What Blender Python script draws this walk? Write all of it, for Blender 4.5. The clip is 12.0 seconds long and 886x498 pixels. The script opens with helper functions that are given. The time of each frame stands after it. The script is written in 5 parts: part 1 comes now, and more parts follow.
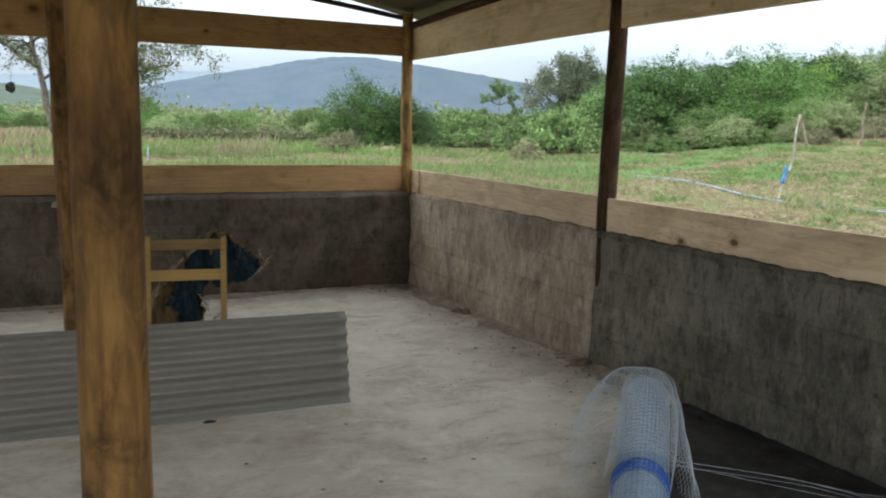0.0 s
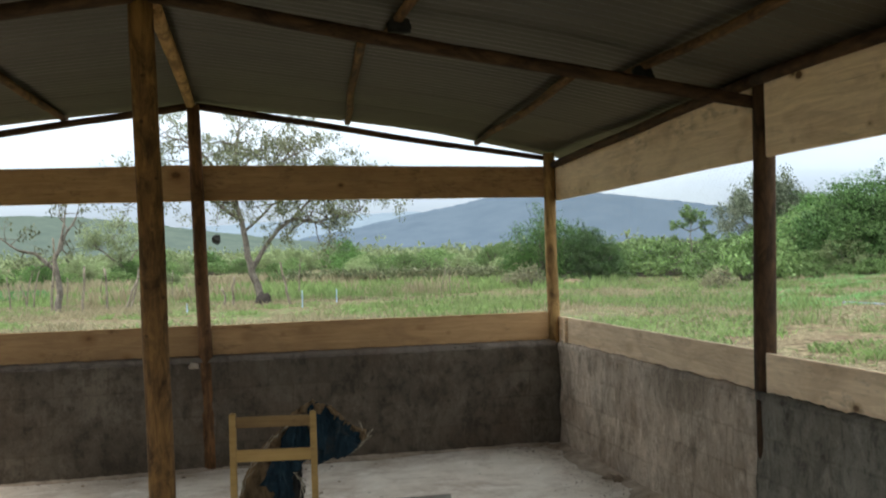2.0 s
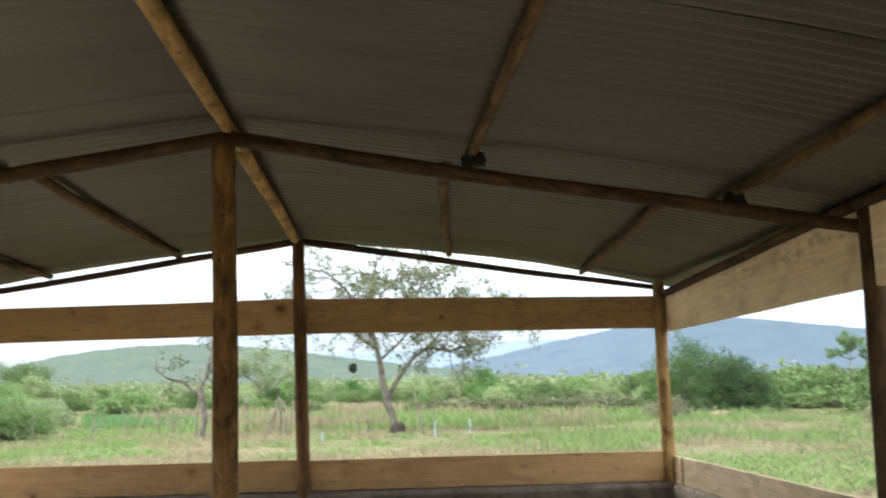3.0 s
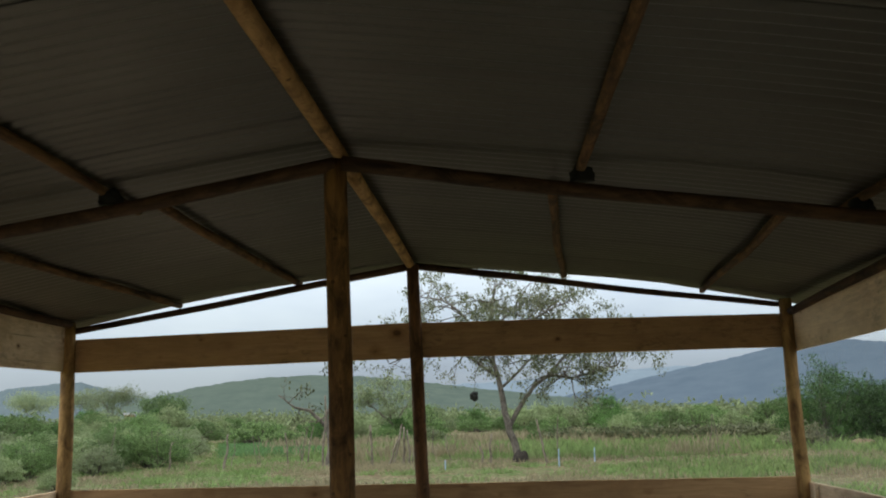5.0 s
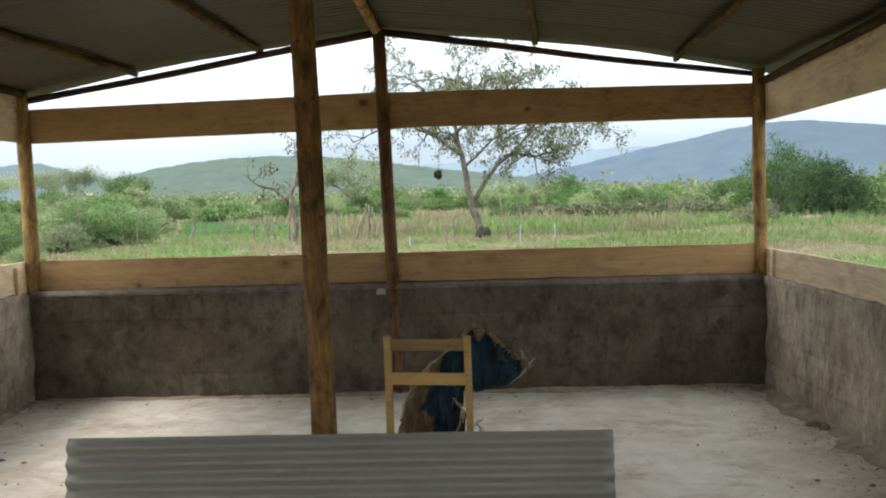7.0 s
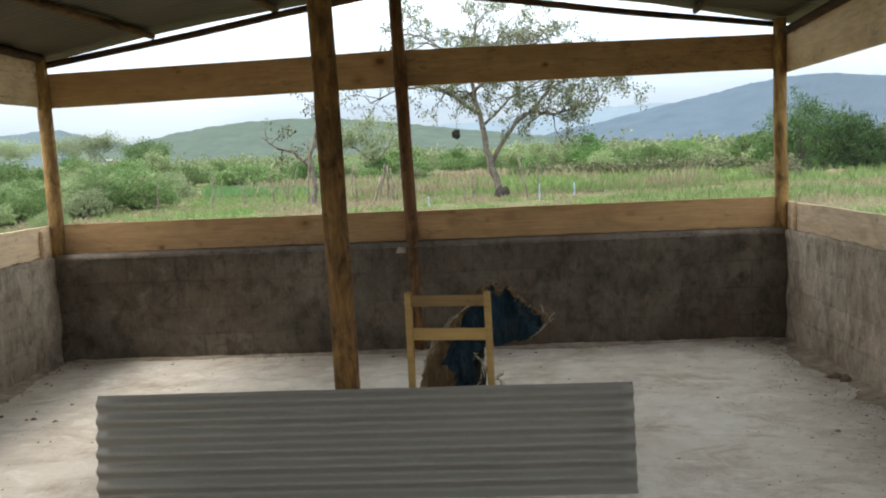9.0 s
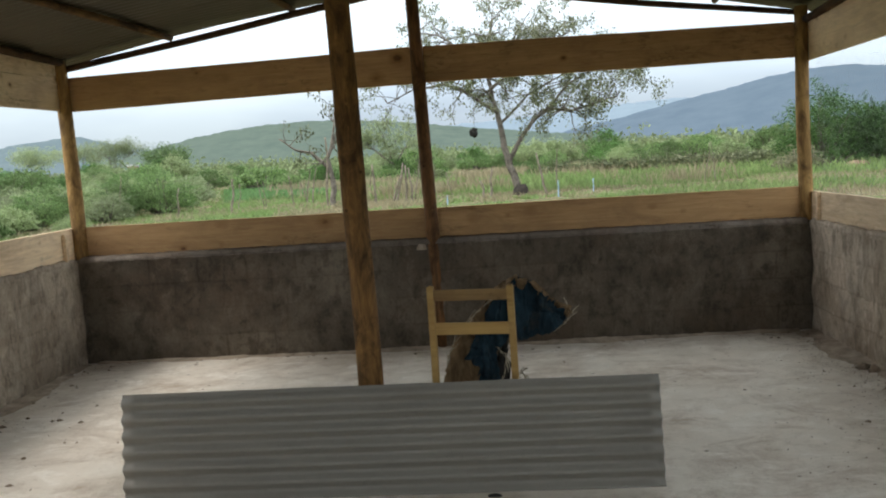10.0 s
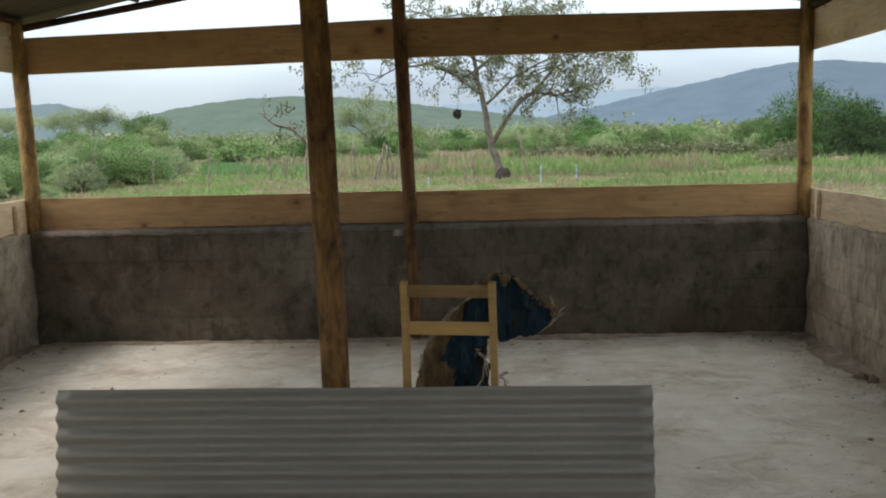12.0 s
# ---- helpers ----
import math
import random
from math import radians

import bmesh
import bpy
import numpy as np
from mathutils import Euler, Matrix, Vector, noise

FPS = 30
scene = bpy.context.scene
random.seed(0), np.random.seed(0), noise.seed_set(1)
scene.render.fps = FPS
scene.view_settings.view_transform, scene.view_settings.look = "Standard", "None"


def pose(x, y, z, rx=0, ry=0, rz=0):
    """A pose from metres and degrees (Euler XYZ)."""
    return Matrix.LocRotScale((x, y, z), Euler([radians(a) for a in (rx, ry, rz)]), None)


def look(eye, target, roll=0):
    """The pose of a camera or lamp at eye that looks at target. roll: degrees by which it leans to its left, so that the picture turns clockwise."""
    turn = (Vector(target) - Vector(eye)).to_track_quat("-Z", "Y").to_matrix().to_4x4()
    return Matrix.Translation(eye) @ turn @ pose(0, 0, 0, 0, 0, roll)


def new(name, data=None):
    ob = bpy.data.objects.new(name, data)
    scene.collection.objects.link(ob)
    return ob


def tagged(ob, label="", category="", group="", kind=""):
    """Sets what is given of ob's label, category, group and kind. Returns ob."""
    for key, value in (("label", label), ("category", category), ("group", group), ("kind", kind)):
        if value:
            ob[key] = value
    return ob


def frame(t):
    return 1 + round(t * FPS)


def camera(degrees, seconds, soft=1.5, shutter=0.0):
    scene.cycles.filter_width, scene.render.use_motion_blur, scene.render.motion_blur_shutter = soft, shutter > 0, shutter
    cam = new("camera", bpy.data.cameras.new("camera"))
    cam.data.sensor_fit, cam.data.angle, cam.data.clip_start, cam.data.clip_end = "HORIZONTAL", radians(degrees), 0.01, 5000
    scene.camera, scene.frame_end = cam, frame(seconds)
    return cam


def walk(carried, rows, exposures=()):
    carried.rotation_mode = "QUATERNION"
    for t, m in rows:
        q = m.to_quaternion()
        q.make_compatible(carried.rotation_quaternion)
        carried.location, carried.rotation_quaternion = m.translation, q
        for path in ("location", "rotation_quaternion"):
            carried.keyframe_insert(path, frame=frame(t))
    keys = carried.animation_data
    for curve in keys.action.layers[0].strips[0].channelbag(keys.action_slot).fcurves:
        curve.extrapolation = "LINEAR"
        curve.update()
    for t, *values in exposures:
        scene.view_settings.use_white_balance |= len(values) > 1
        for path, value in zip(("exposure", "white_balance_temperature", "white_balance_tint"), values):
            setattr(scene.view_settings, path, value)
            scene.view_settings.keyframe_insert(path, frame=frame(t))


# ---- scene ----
cam = camera(52.8, 12.0, soft=2.0, shutter=0.2)
PATH = [
    (0, (-0.094, -0.049, 1.548), (0.781, 1.726, 1.262), 1.4),
    (0.5, (0.019, 0.126, 1.555), (1.0, 1.848, 1.286), 0.4),
    (0.8, (0.076, 0.197, 1.565), (1.068, 1.919, 1.334), 0.3),
    (1, (0.118, 0.264, 1.579), (1.103, 1.99, 1.354), 0.1),
    (1.3, (0.235, 0.316, 1.581), (1.105, 2.104, 1.365), -0.9),
    (1.5, (0.335, 0.274, 1.592), (1.045, 2.137, 1.431), -1.4),
    (1.7, (0.415, 0.277, 1.647), (0.993, 2.189, 1.559), -1.0),
    (2, (0.52, 0.306, 1.666), (0.995, 2.249, 1.672), -1.3),
    (2.3, (0.579, 0.375, 1.67), (1.012, 2.324, 1.8), -0.8),
    (2.5, (0.643, 0.41, 1.673), (1.062, 2.355, 1.869), -0.3),
    (2.7, (0.687, 0.447, 1.719), (1.09, 2.392, 1.952), -0.1),
    (3, (0.873, 0.383, 1.705), (1.038, 2.354, 2.001), -1.1),
    (3.2, (0.951, 0.323, 1.708), (1.007, 2.294, 2.046), -1.1),
    (3.5, (0.945, 0.367, 1.729), (0.929, 2.326, 2.135), -1.0),
    (5.5, (0.888, 0.427, 1.63), (0.786, 2.401, 1.937), -1.4),
    (6, (0.848, 0.514, 1.617), (0.797, 2.51, 1.74), -2.1),
    (6.5, (0.864, 0.511, 1.596), (0.835, 2.51, 1.572), -1.9),
    (7, (0.872, 0.506, 1.581), (0.841, 2.502, 1.457), -1.5),
    (7.5, (0.878, 0.501, 1.58), (0.814, 2.493, 1.419), -1.6),
    (9.5, (0.865, 0.482, 1.548), (0.774, 2.469, 1.334), -2.9),
    (10, (0.858, 0.504, 1.534), (0.738, 2.49, 1.325), -3.5),
    (10.5, (0.861, 0.528, 1.531), (0.708, 2.503, 1.257), -3.0),
    (11, (0.893, 0.567, 1.531), (0.694, 2.533, 1.223), -2.3),
    (11.5, (0.883, 0.713, 1.534), (0.698, 2.684, 1.244), -1.9),
    (11.7, (0.877, 0.797, 1.547), (0.733, 2.772, 1.27), -1.6),
    (12, (0.847, 0.904, 1.535), (0.772, 2.886, 1.282), -1.4),
]
walk(cam, [(t, look(eye, target, roll)) for t, eye, target, roll in PATH],
     [(0.0, 1.15), (1.0, 1.05), (1.5, 1.1), (2.0, 1.05), (2.5, 1.05), (2.75, 1.35), (3.0, 1.65), (3.5, 1.75), (5.3, 0.25), (5.6, 0.25), (6.0, 0.52), (6.5, 1.15), (7.5, 1.25), (9.5, 1.15), (10.0, 0.98), (11.0, 0.96), (11.5, 0.85), (12.0, 0.86)])

# ---- light: bright overcast sky and a veiled sun ----
SUN_ELEV, SUN_AZ = 52.0, 262.0
world = bpy.data.worlds.new("overcast_sky")
scene.world = world
world.use_nodes = True
wn, wl = world.node_tree.nodes, world.node_tree.links
wn.clear()
w_out = wn.new("ShaderNodeOutputWorld")
w_bg = wn.new("ShaderNodeBackground")
w_sky = wn.new("ShaderNodeTexSky")
w_sky.sky_type, w_sky.sun_disc = "NISHITA", False
w_sky.sun_elevation, w_sky.sun_rotation = radians(SUN_ELEV), radians(SUN_AZ)
w_sky.air_density, w_sky.dust_density = 1.0, 2.0
w_dim = wn.new("ShaderNodeVectorMath")
w_dim.operation = "SCALE"
w_dim.inputs["Scale"].default_value = 0.10
wl.new(w_sky.outputs["Color"], w_dim.inputs[0])
w_co = wn.new("ShaderNodeTexCoord")
w_map = wn.new("ShaderNodeMapping")
w_map.inputs["Scale"].default_value = (1.0, 1.0, 3.5)
wl.new(w_co.outputs["Generated"], w_map.inputs["Vector"])
w_noise = wn.new("ShaderNodeTexNoise")
w_noise.inputs["Scale"].default_value, w_noise.inputs["Detail"].default_value = 2.6, 7.0
wl.new(w_map.outputs["Vector"], w_noise.inputs["Vector"])
w_ramp = wn.new("ShaderNodeValToRGB")
w_ramp.color_ramp.elements[0].position, w_ramp.color_ramp.elements[0].color = 0.40, (0.51, 0.575, 0.65, 1)
w_ramp.color_ramp.elements[1].position, w_ramp.color_ramp.elements[1].color = 0.66, (0.68, 0.745, 0.775, 1)
wl.new(w_noise.outputs["Fac"], w_ramp.inputs["Fac"])
w_mix = wn.new("ShaderNodeMix")
w_mix.data_type = "RGBA"
w_mix.inputs["Factor"].default_value = 0.85
wl.new(w_dim.outputs["Vector"], w_mix.inputs["A"])
wl.new(w_ramp.outputs["Color"], w_mix.inputs["B"])
# an overcast sky is brighter overhead than near the horizon
w_sep = wn.new("ShaderNodeSeparateXYZ")
wl.new(w_co.outputs["Generated"], w_sep.inputs["Vector"])
w_up = wn.new("ShaderNodeFloatCurve")
w_cv = w_up.mapping.curves[0]
w_cv.points[0].location, w_cv.points[1].location = (0.0, 0.275), (1.0, 0.86)
w_cv.points.new(0.04, 0.30)
w_cv.points.new(0.085, 0.42)
w_cv.points.new(0.22, 0.66)
w_up.mapping.update()
wl.new(w_sep.outputs["Z"], w_up.inputs["Value"])
w_top = wn.new("ShaderNodeMath")
w_top.operation = "MULTIPLY"
w_top.inputs[1].default_value = 2.2
wl.new(w_up.outputs["Value"], w_top.inputs[0])
w_gain = wn.new("ShaderNodeVectorMath")
w_gain.operation = "SCALE"
wl.new(w_mix.outputs["Result"], w_gain.inputs[0])
wl.new(w_top.outputs["Value"], w_gain.inputs["Scale"])
# blue-grey cloud low down, warmer white overhead
w_tint = wn.new("ShaderNodeValToRGB")
w_tint.color_ramp.elements[0].position, w_tint.color_ramp.elements[0].color = 0.05, (0.90, 0.95, 1.0, 1)
w_tint.color_ramp.elements[1].position, w_tint.color_ramp.elements[1].color = 0.26, (1.0, 0.965, 0.90, 1)
wl.new(w_sep.outputs["Z"], w_tint.inputs["Fac"])
w_hue = wn.new("ShaderNodeVectorMath")
w_hue.operation = "MULTIPLY"
wl.new(w_gain.outputs["Vector"], w_hue.inputs[0])
wl.new(w_tint.outputs["Color"], w_hue.inputs[1])
wl.new(w_hue.outputs["Vector"], w_bg.inputs["Color"])
w_bg.inputs["Strength"].default_value = 1.0
wl.new(w_bg.outputs["Background"], w_out.inputs["Surface"])

sun_data = bpy.data.lights.new("sun", "SUN")
sun_data.energy, sun_data.angle, sun_data.color = 1.4, radians(25), (1.0, 0.96, 0.9)
sun = new("sun", sun_data)
_az, _el = radians(SUN_AZ), radians(SUN_ELEV)
sun.matrix_world = look((0, 0, 30), Vector((0, 0, 30)) - 10 * Vector((math.sin(_az) * math.cos(_el), math.cos(_az) * math.cos(_el), math.sin(_el))))


# ---- materials ----
class Nodes:
    """A principled material with short calls for its texture nodes."""

    def __init__(self, name, rough=0.8, metal=0.0, spec=0.4):
        self.mat = bpy.data.materials.new(name)
        self.mat.use_nodes = True
        self.n, self.l = self.mat.node_tree.nodes, self.mat.node_tree.links
        self.p = self.n["Principled BSDF"]
        self.p.inputs["Roughness"].default_value = rough
        self.p.inputs["Metallic"].default_value = metal
        self.p.inputs["Specular IOR Level"].default_value = spec
        self.co = self.n.new("ShaderNodeTexCoord").outputs["Object"]

    def shifted(self, scale=(1, 1, 1)):
        """Object coordinates, stretched, and moved by the object's own random number."""
        info = self.n.new("ShaderNodeObjectInfo")
        mul = self.math("MULTIPLY", info.outputs["Random"], 37.0)
        m = self.n.new("ShaderNodeMapping")
        m.inputs["Scale"].default_value = scale
        self.l.new(self.co, m.inputs["Vector"])
        self.l.new(mul, m.inputs["Location"])
        return m.outputs["Vector"]

    def scaled(self, scale):
        m = self.n.new("ShaderNodeMapping")
        m.inputs["Scale"].default_value = scale
        self.l.new(self.co, m.inputs["Vector"])
        return m.outputs["Vector"]

    def noise(self, vec, scale, detail=5.0, rough=0.6, distort=0.0):
        t = self.n.new("ShaderNodeTexNoise")
        for k, v in (("Scale", scale), ("Detail", detail), ("Roughness", rough), ("Distortion", distort)):
            t.inputs[k].default_value = v
        self.l.new(vec, t.inputs["Vector"])
        return t.outputs["Fac"]

    def cells(self, vec, scale, feature="F1", random_=1.0):
        t = self.n.new("ShaderNodeTexVoronoi")
        t.feature = feature
        t.inputs["Scale"].default_value, t.inputs["Randomness"].default_value = scale, random_
        self.l.new(vec, t.inputs["Vector"])
        return t.outputs["Distance"]

    def ramp(self, fac, *stops):
        r = self.n.new("ShaderNodeValToRGB")
        e = r.color_ramp.elements
        while len(e) < len(stops):
            e.new(0.5)
        for k, (pos, col) in enumerate(stops):
            e[k].position = pos
            e[k].color = (*col, 1) if not isinstance(col, (int, float)) else (col, col, col, 1)
        self.l.new(fac, r.inputs["Fac"])
        return r.outputs["Color"]

    def mix(self, a, b, fac, mode="MIX"):
        m = self.n.new("ShaderNodeMix")
        m.data_type, m.blend_type = "RGBA", mode
        for key, v in (("Factor", fac), ("A", a), ("B", b)):
            if isinstance(v, (int, float)):
                m.inputs[key].default_value = v
            elif isinstance(v, tuple):
                m.inputs[key].default_value = (*v, 1)
            else:
                self.l.new(v, m.inputs[key])
        return m.outputs["Result"]

    def math(self, op, a, b=0.0):
        m = self.n.new("ShaderNodeMath")
        m.operation = op
        for k, v in enumerate((a, b)):
            if isinstance(v, (int, float)):
                m.inputs[k].default_value = v
            else:
                self.l.new(v, m.inputs[k])
        return m.outputs["Value"]

    def bump(self, height, strength=0.4, dist=0.01):
        b = self.n.new("ShaderNodeBump")
        b.inputs["Strength"].default_value, b.inputs["Distance"].default_value = strength, dist
        self.l.new(height, b.inputs["Height"])
        self.l.new(b.outputs["Normal"], self.p.inputs["Normal"])
        return self

    def colour(self, col):
        self.l.new(col, self.p.inputs["Base Color"])
        return self

    def rough(self, val):
        self.l.new(val, self.p.inputs["Roughness"])
        return self


def island_tint(m, col, low, high):
    g = m.n.new("ShaderNodeNewGeometry")
    f = m.n.new("ShaderNodeMapRange")
    f.inputs["To Min"].default_value, f.inputs["To Max"].default_value = low, high
    m.l.new(g.outputs["Random Per Island"], f.inputs["Value"])
    s = m.n.new("ShaderNodeVectorMath")
    s.operation = "SCALE"
    m.l.new(col, s.inputs[0])
    m.l.new(f.outputs["Result"], s.inputs["Scale"])
    return s.outputs["Vector"]


def object_tint(m, col, low, high):
    g = m.n.new("ShaderNodeObjectInfo")
    f = m.n.new("ShaderNodeMapRange")
    f.inputs["To Min"].default_value, f.inputs["To Max"].default_value = low, high
    m.l.new(g.outputs["Random"], f.inputs["Value"])
    s = m.n.new("ShaderNodeVectorMath")
    s.operation = "SCALE"
    m.l.new(col, s.inputs[0])
    m.l.new(f.outputs["Result"], s.inputs["Scale"])
    return s.outputs["Vector"]


def make_plank(name, pale, dark, stain, marks=0.45):
    m = Nodes(name, 0.75, spec=0.3)
    warp = m.noise(m.shifted((0.5, 1.2, 1.2)), 1.6, 3, 0.5)
    v = m.shifted((0.45, 6.0, 6.0))
    grain = m.noise(v, 5.0, 8, 0.68, 1.3)
    fine = m.noise(m.shifted((2.2, 70.0, 70.0)), 4.0, 5, 0.65)
    col = m.ramp(grain, (0.24, dark), (0.46, tuple(0.5 * (c + e) for c, e in zip(dark, pale))), (0.58, pale), (0.75, tuple(c * 1.14 for c in pale)))
    col = m.mix(col, tuple(c * 0.6 for c in dark), m.ramp(fine, (0.52, 0.0), (0.76, 0.32)))
    # long dark checks along the grain
    check = m.noise(m.shifted((0.35, 26.0, 26.0)), 2.3, 3, 0.5, 0.5)
    col = m.mix(col, (0.07, 0.036, 0.015), m.ramp(check, (0.70, 0.0), (0.76, 0.75)))
    face = m.n.new("ShaderNodeSeparateXYZ")
    m.l.new(m.shifted((1, 1, 1)), face.inputs["Vector"])
    flat = m.n.new("ShaderNodeCombineXYZ")
    m.l.new(face.outputs["X"], flat.inputs["X"])
    m.l.new(m.math("MULTIPLY", face.outputs["Z"], 1.35), flat.inputs["Y"])
    for size, shrink in ((2.3, 0.16), (4.6, 0.26)):
        knot = m.math("ADD", m.cells(flat.outputs["Vector"], size), m.math("MULTIPLY", m.math("SUBTRACT", m.noise(flat.outputs["Vector"], size * 0.8, 2, 0.5), 0.41), shrink * 2.2))
        knot = m.math("ADD", knot, m.math("MULTIPLY", m.math("SUBTRACT", m.noise(flat.outputs["Vector"], 30.0, 3, 0.6), 0.5), 0.05))
        col = m.mix(col, (dark[0] * 0.66, dark[1] * 0.56, dark[2] * 0.45), m.ramp(knot, (0.08, 0.75), (0.22, 0.0)))
        col = m.mix(col, (0.085, 0.036, 0.014), m.ramp(knot, (0.055, 0.9), (0.10, 0.0)))
    blot = m.noise(m.shifted((0.8, 1.7, 1.7)), 2.6, 8, 0.68, 0.7)
    col = m.mix(col, stain, m.ramp(blot, (0.46, 0.0), (0.70, 0.75)))
    col = m.mix(col, tuple(c * 0.5 for c in stain), m.ramp(m.noise(m.shifted((0.5, 3.0, 3.0)), 4.4, 8, 0.72, 0.8), (0.57, 0.0), (0.76, 0.6)))
    speck = m.math("MULTIPLY", m.noise(m.shifted((0.7, 1.6, 1.6)), 17.0, 6, 0.7, 0.6), m.ramp(m.noise(m.shifted((1.0, 2.0, 2.0)), 1.4, 4, 0.6), (0.40, 0.55), (0.62, 1.15)))
    col = m.mix(col, tuple(c * 0.42 for c in stain), m.ramp(speck, (0.56, 0.0), (0.70, marks)))
    col = m.mix(col, tuple(min(1.0, c * 1.2) for c in pale), m.ramp(warp, (0.5, 0.0), (0.72, 0.4)))
    m.colour(object_tint(m, col, 0.86, 1.14)).bump(m.math("ADD", grain, m.math("SUBTRACT", fine, m.ramp(check, (0.70, 0.0), (0.76, 1.0)))), 0.4, 0.004)
    return m.mat


def make_pole(name, pale, dark):
    m = Nodes(name, 0.8, spec=0.25)
    v = m.shifted((7.0, 7.0, 1.3))
    grain = m.noise(v, 3.5, 7, 0.65, 0.4)
    blot = m.noise(m.shifted((2.4, 2.4, 1.3)), 3.0, 8, 0.70, 0.8)
    col = m.ramp(grain, (0.32, dark), (0.60, pale), (0.78, tuple(min(1.0, c * 1.35) for c in pale)))
    col = m.mix(col, tuple(c * 0.40 for c in dark), m.ramp(blot, (0.45, 0.0), (0.64, 0.85)))
    col = m.mix(col, tuple(min(1.0, c * 1.25) for c in pale), m.ramp(m.noise(m.shifted((4.0, 4.0, 1.5)), 4.0, 6, 0.7, 0.5), (0.60, 0.0), (0.70, 0.7)))
    knot = m.cells(m.shifted((3.0, 3.0, 3.6)), 2.4)
    col = m.mix(col, (0.03, 0.014, 0.006), m.ramp(knot, (0.06, 0.7), (0.11, 0.0)))
    m.colour(col).bump(m.math("ADD", grain, blot), 0.5, 0.006)
    return m.mat


def make_plaster(name, pale, dark, earth, blocks=0.5, streak=0.75, pits=0.0):
    """Rough cement plaster through which the block courses show."""
    m = Nodes(name, 0.95, spec=0.15)
    big = m.noise(m.co, 1.3, 6, 0.62, 0.5)
    mid = m.noise(m.scaled((1.0, 1.0, streak)), 8.0, 7, 0.66, 0.15)
    fine = m.noise(m.co, 60.0, 4, 0.7)
    col = m.ramp(big, (0.32, dark), (0.66, pale))
    col = m.mix(col, tuple(c * 0.5 for c in dark), m.ramp(mid, (0.48, 0.0), (0.68, 0.7)))
    col = m.mix(col, tuple(min(1, c * 1.3) for c in pale), m.ramp(m.noise(m.co, 2.3, 7, 0.66), (0.58, 0.0), (0.80, 0.6)))
    col = m.mix(col, tuple(min(1, c * 1.45) for c in pale), m.ramp(m.noise(m.scaled((1.0, 1.0, 0.6)), 19.0, 5, 0.75), (0.60, 0.0), (0.76, 0.4)))
    col = m.mix(col, earth, m.ramp(m.noise(m.co, 1.9, 5, 0.6), (0.46, 0.0), (0.72, 0.6)))
    col = m.mix(col, tuple(c * 0.4 for c in dark), m.ramp(fine, (0.52, 0.0), (0.78, 0.5)))
    blotch = m.noise(m.scaled((1.0, 1.0, 0.8)), 5.5, 9, 0.78, 0.3)
    col = m.mix(col, tuple(min(1, c * 1.3) for c in pale), m.ramp(blotch, (0.53, 0.0), (0.62, 0.32)))
    col = m.mix(col, tuple(c * 0.6 for c in dark), m.ramp(blotch, (0.37, 0.55), (0.44, 0.0)))
    height = m.math("ADD", mid, m.math("MULTIPLY", fine, 0.6))
    if pits:
        # coarse thrown render: runs and pits, the pits' shade put into the colour
        run = m.noise(m.scaled((1.0, 1.0, 0.35)), 24.0, 6, 0.72)
        col = m.mix(col, tuple(c * 0.38 for c in dark), m.ramp(run, (0.34, 0.85 * pits), (0.47, 0.0)))
        col = m.mix(col, tuple(min(1.0, c * 1.35) for c in pale), m.ramp(run, (0.56, 0.0), (0.72, 0.6 * pits)))
        height = m.math("ADD", height, m.math("MULTIPLY", run, 2.0 * pits))
    sep = m.n.new("ShaderNodeSeparateXYZ")
    m.l.new(m.co, sep.inputs["Vector"])
    comb = m.n.new("ShaderNodeCombineXYZ")
    m.l.new(m.math("ADD", sep.outputs["X"], sep.outputs["Y"]), comb.inputs["X"])
    m.l.new(sep.outputs["Z"], comb.inputs["Y"])
    wob = m.n.new("ShaderNodeVectorMath")
    wob.operation = "ADD"
    nz = m.n.new("ShaderNodeTexNoise")
    nz.inputs["Scale"].default_value = 7.0
    m.l.new(m.co, nz.inputs["Vector"])
    sc = m.n.new("ShaderNodeVectorMath")
    sc.operation = "SCALE"
    sc.inputs["Scale"].default_value = 0.03
    m.l.new(nz.outputs["Color"], sc.inputs[0])
    m.l.new(comb.outputs["Vector"], wob.inputs[0])
    m.l.new(sc.outputs["Vector"], wob.inputs[1])
    brick = m.n.new("ShaderNodeTexBrick")
    for k, v in (("Scale", 1.0), ("Brick Width", 0.4), ("Row Height", 0.216), ("Mortar Size", 0.012), ("Mortar Smooth", 0.7), ("Bias", 0.0)):
        brick.inputs[k].default_value = v
    brick.inputs["Color1"].default_value, brick.inputs["Color2"].default_value = (0.62, 0.62, 0.62, 1), (1.3, 1.3, 1.3, 1)
    brick.inputs["Mortar"].default_value = (0.5, 0.48, 0.45, 1)
    m.l.new(wob.outputs["Vector"], brick.inputs["Vector"])
    seen = m.ramp(m.noise(m.co, 1.1, 3, 0.5), (0.35, 0.15 * blocks), (0.65, blocks))
    col = m.mix(col, m.mix(col, brick.outputs["Color"], 1.0, "MULTIPLY"), seen)
    m.colour(col).bump(height, 0.8, 0.018)
    return m.mat


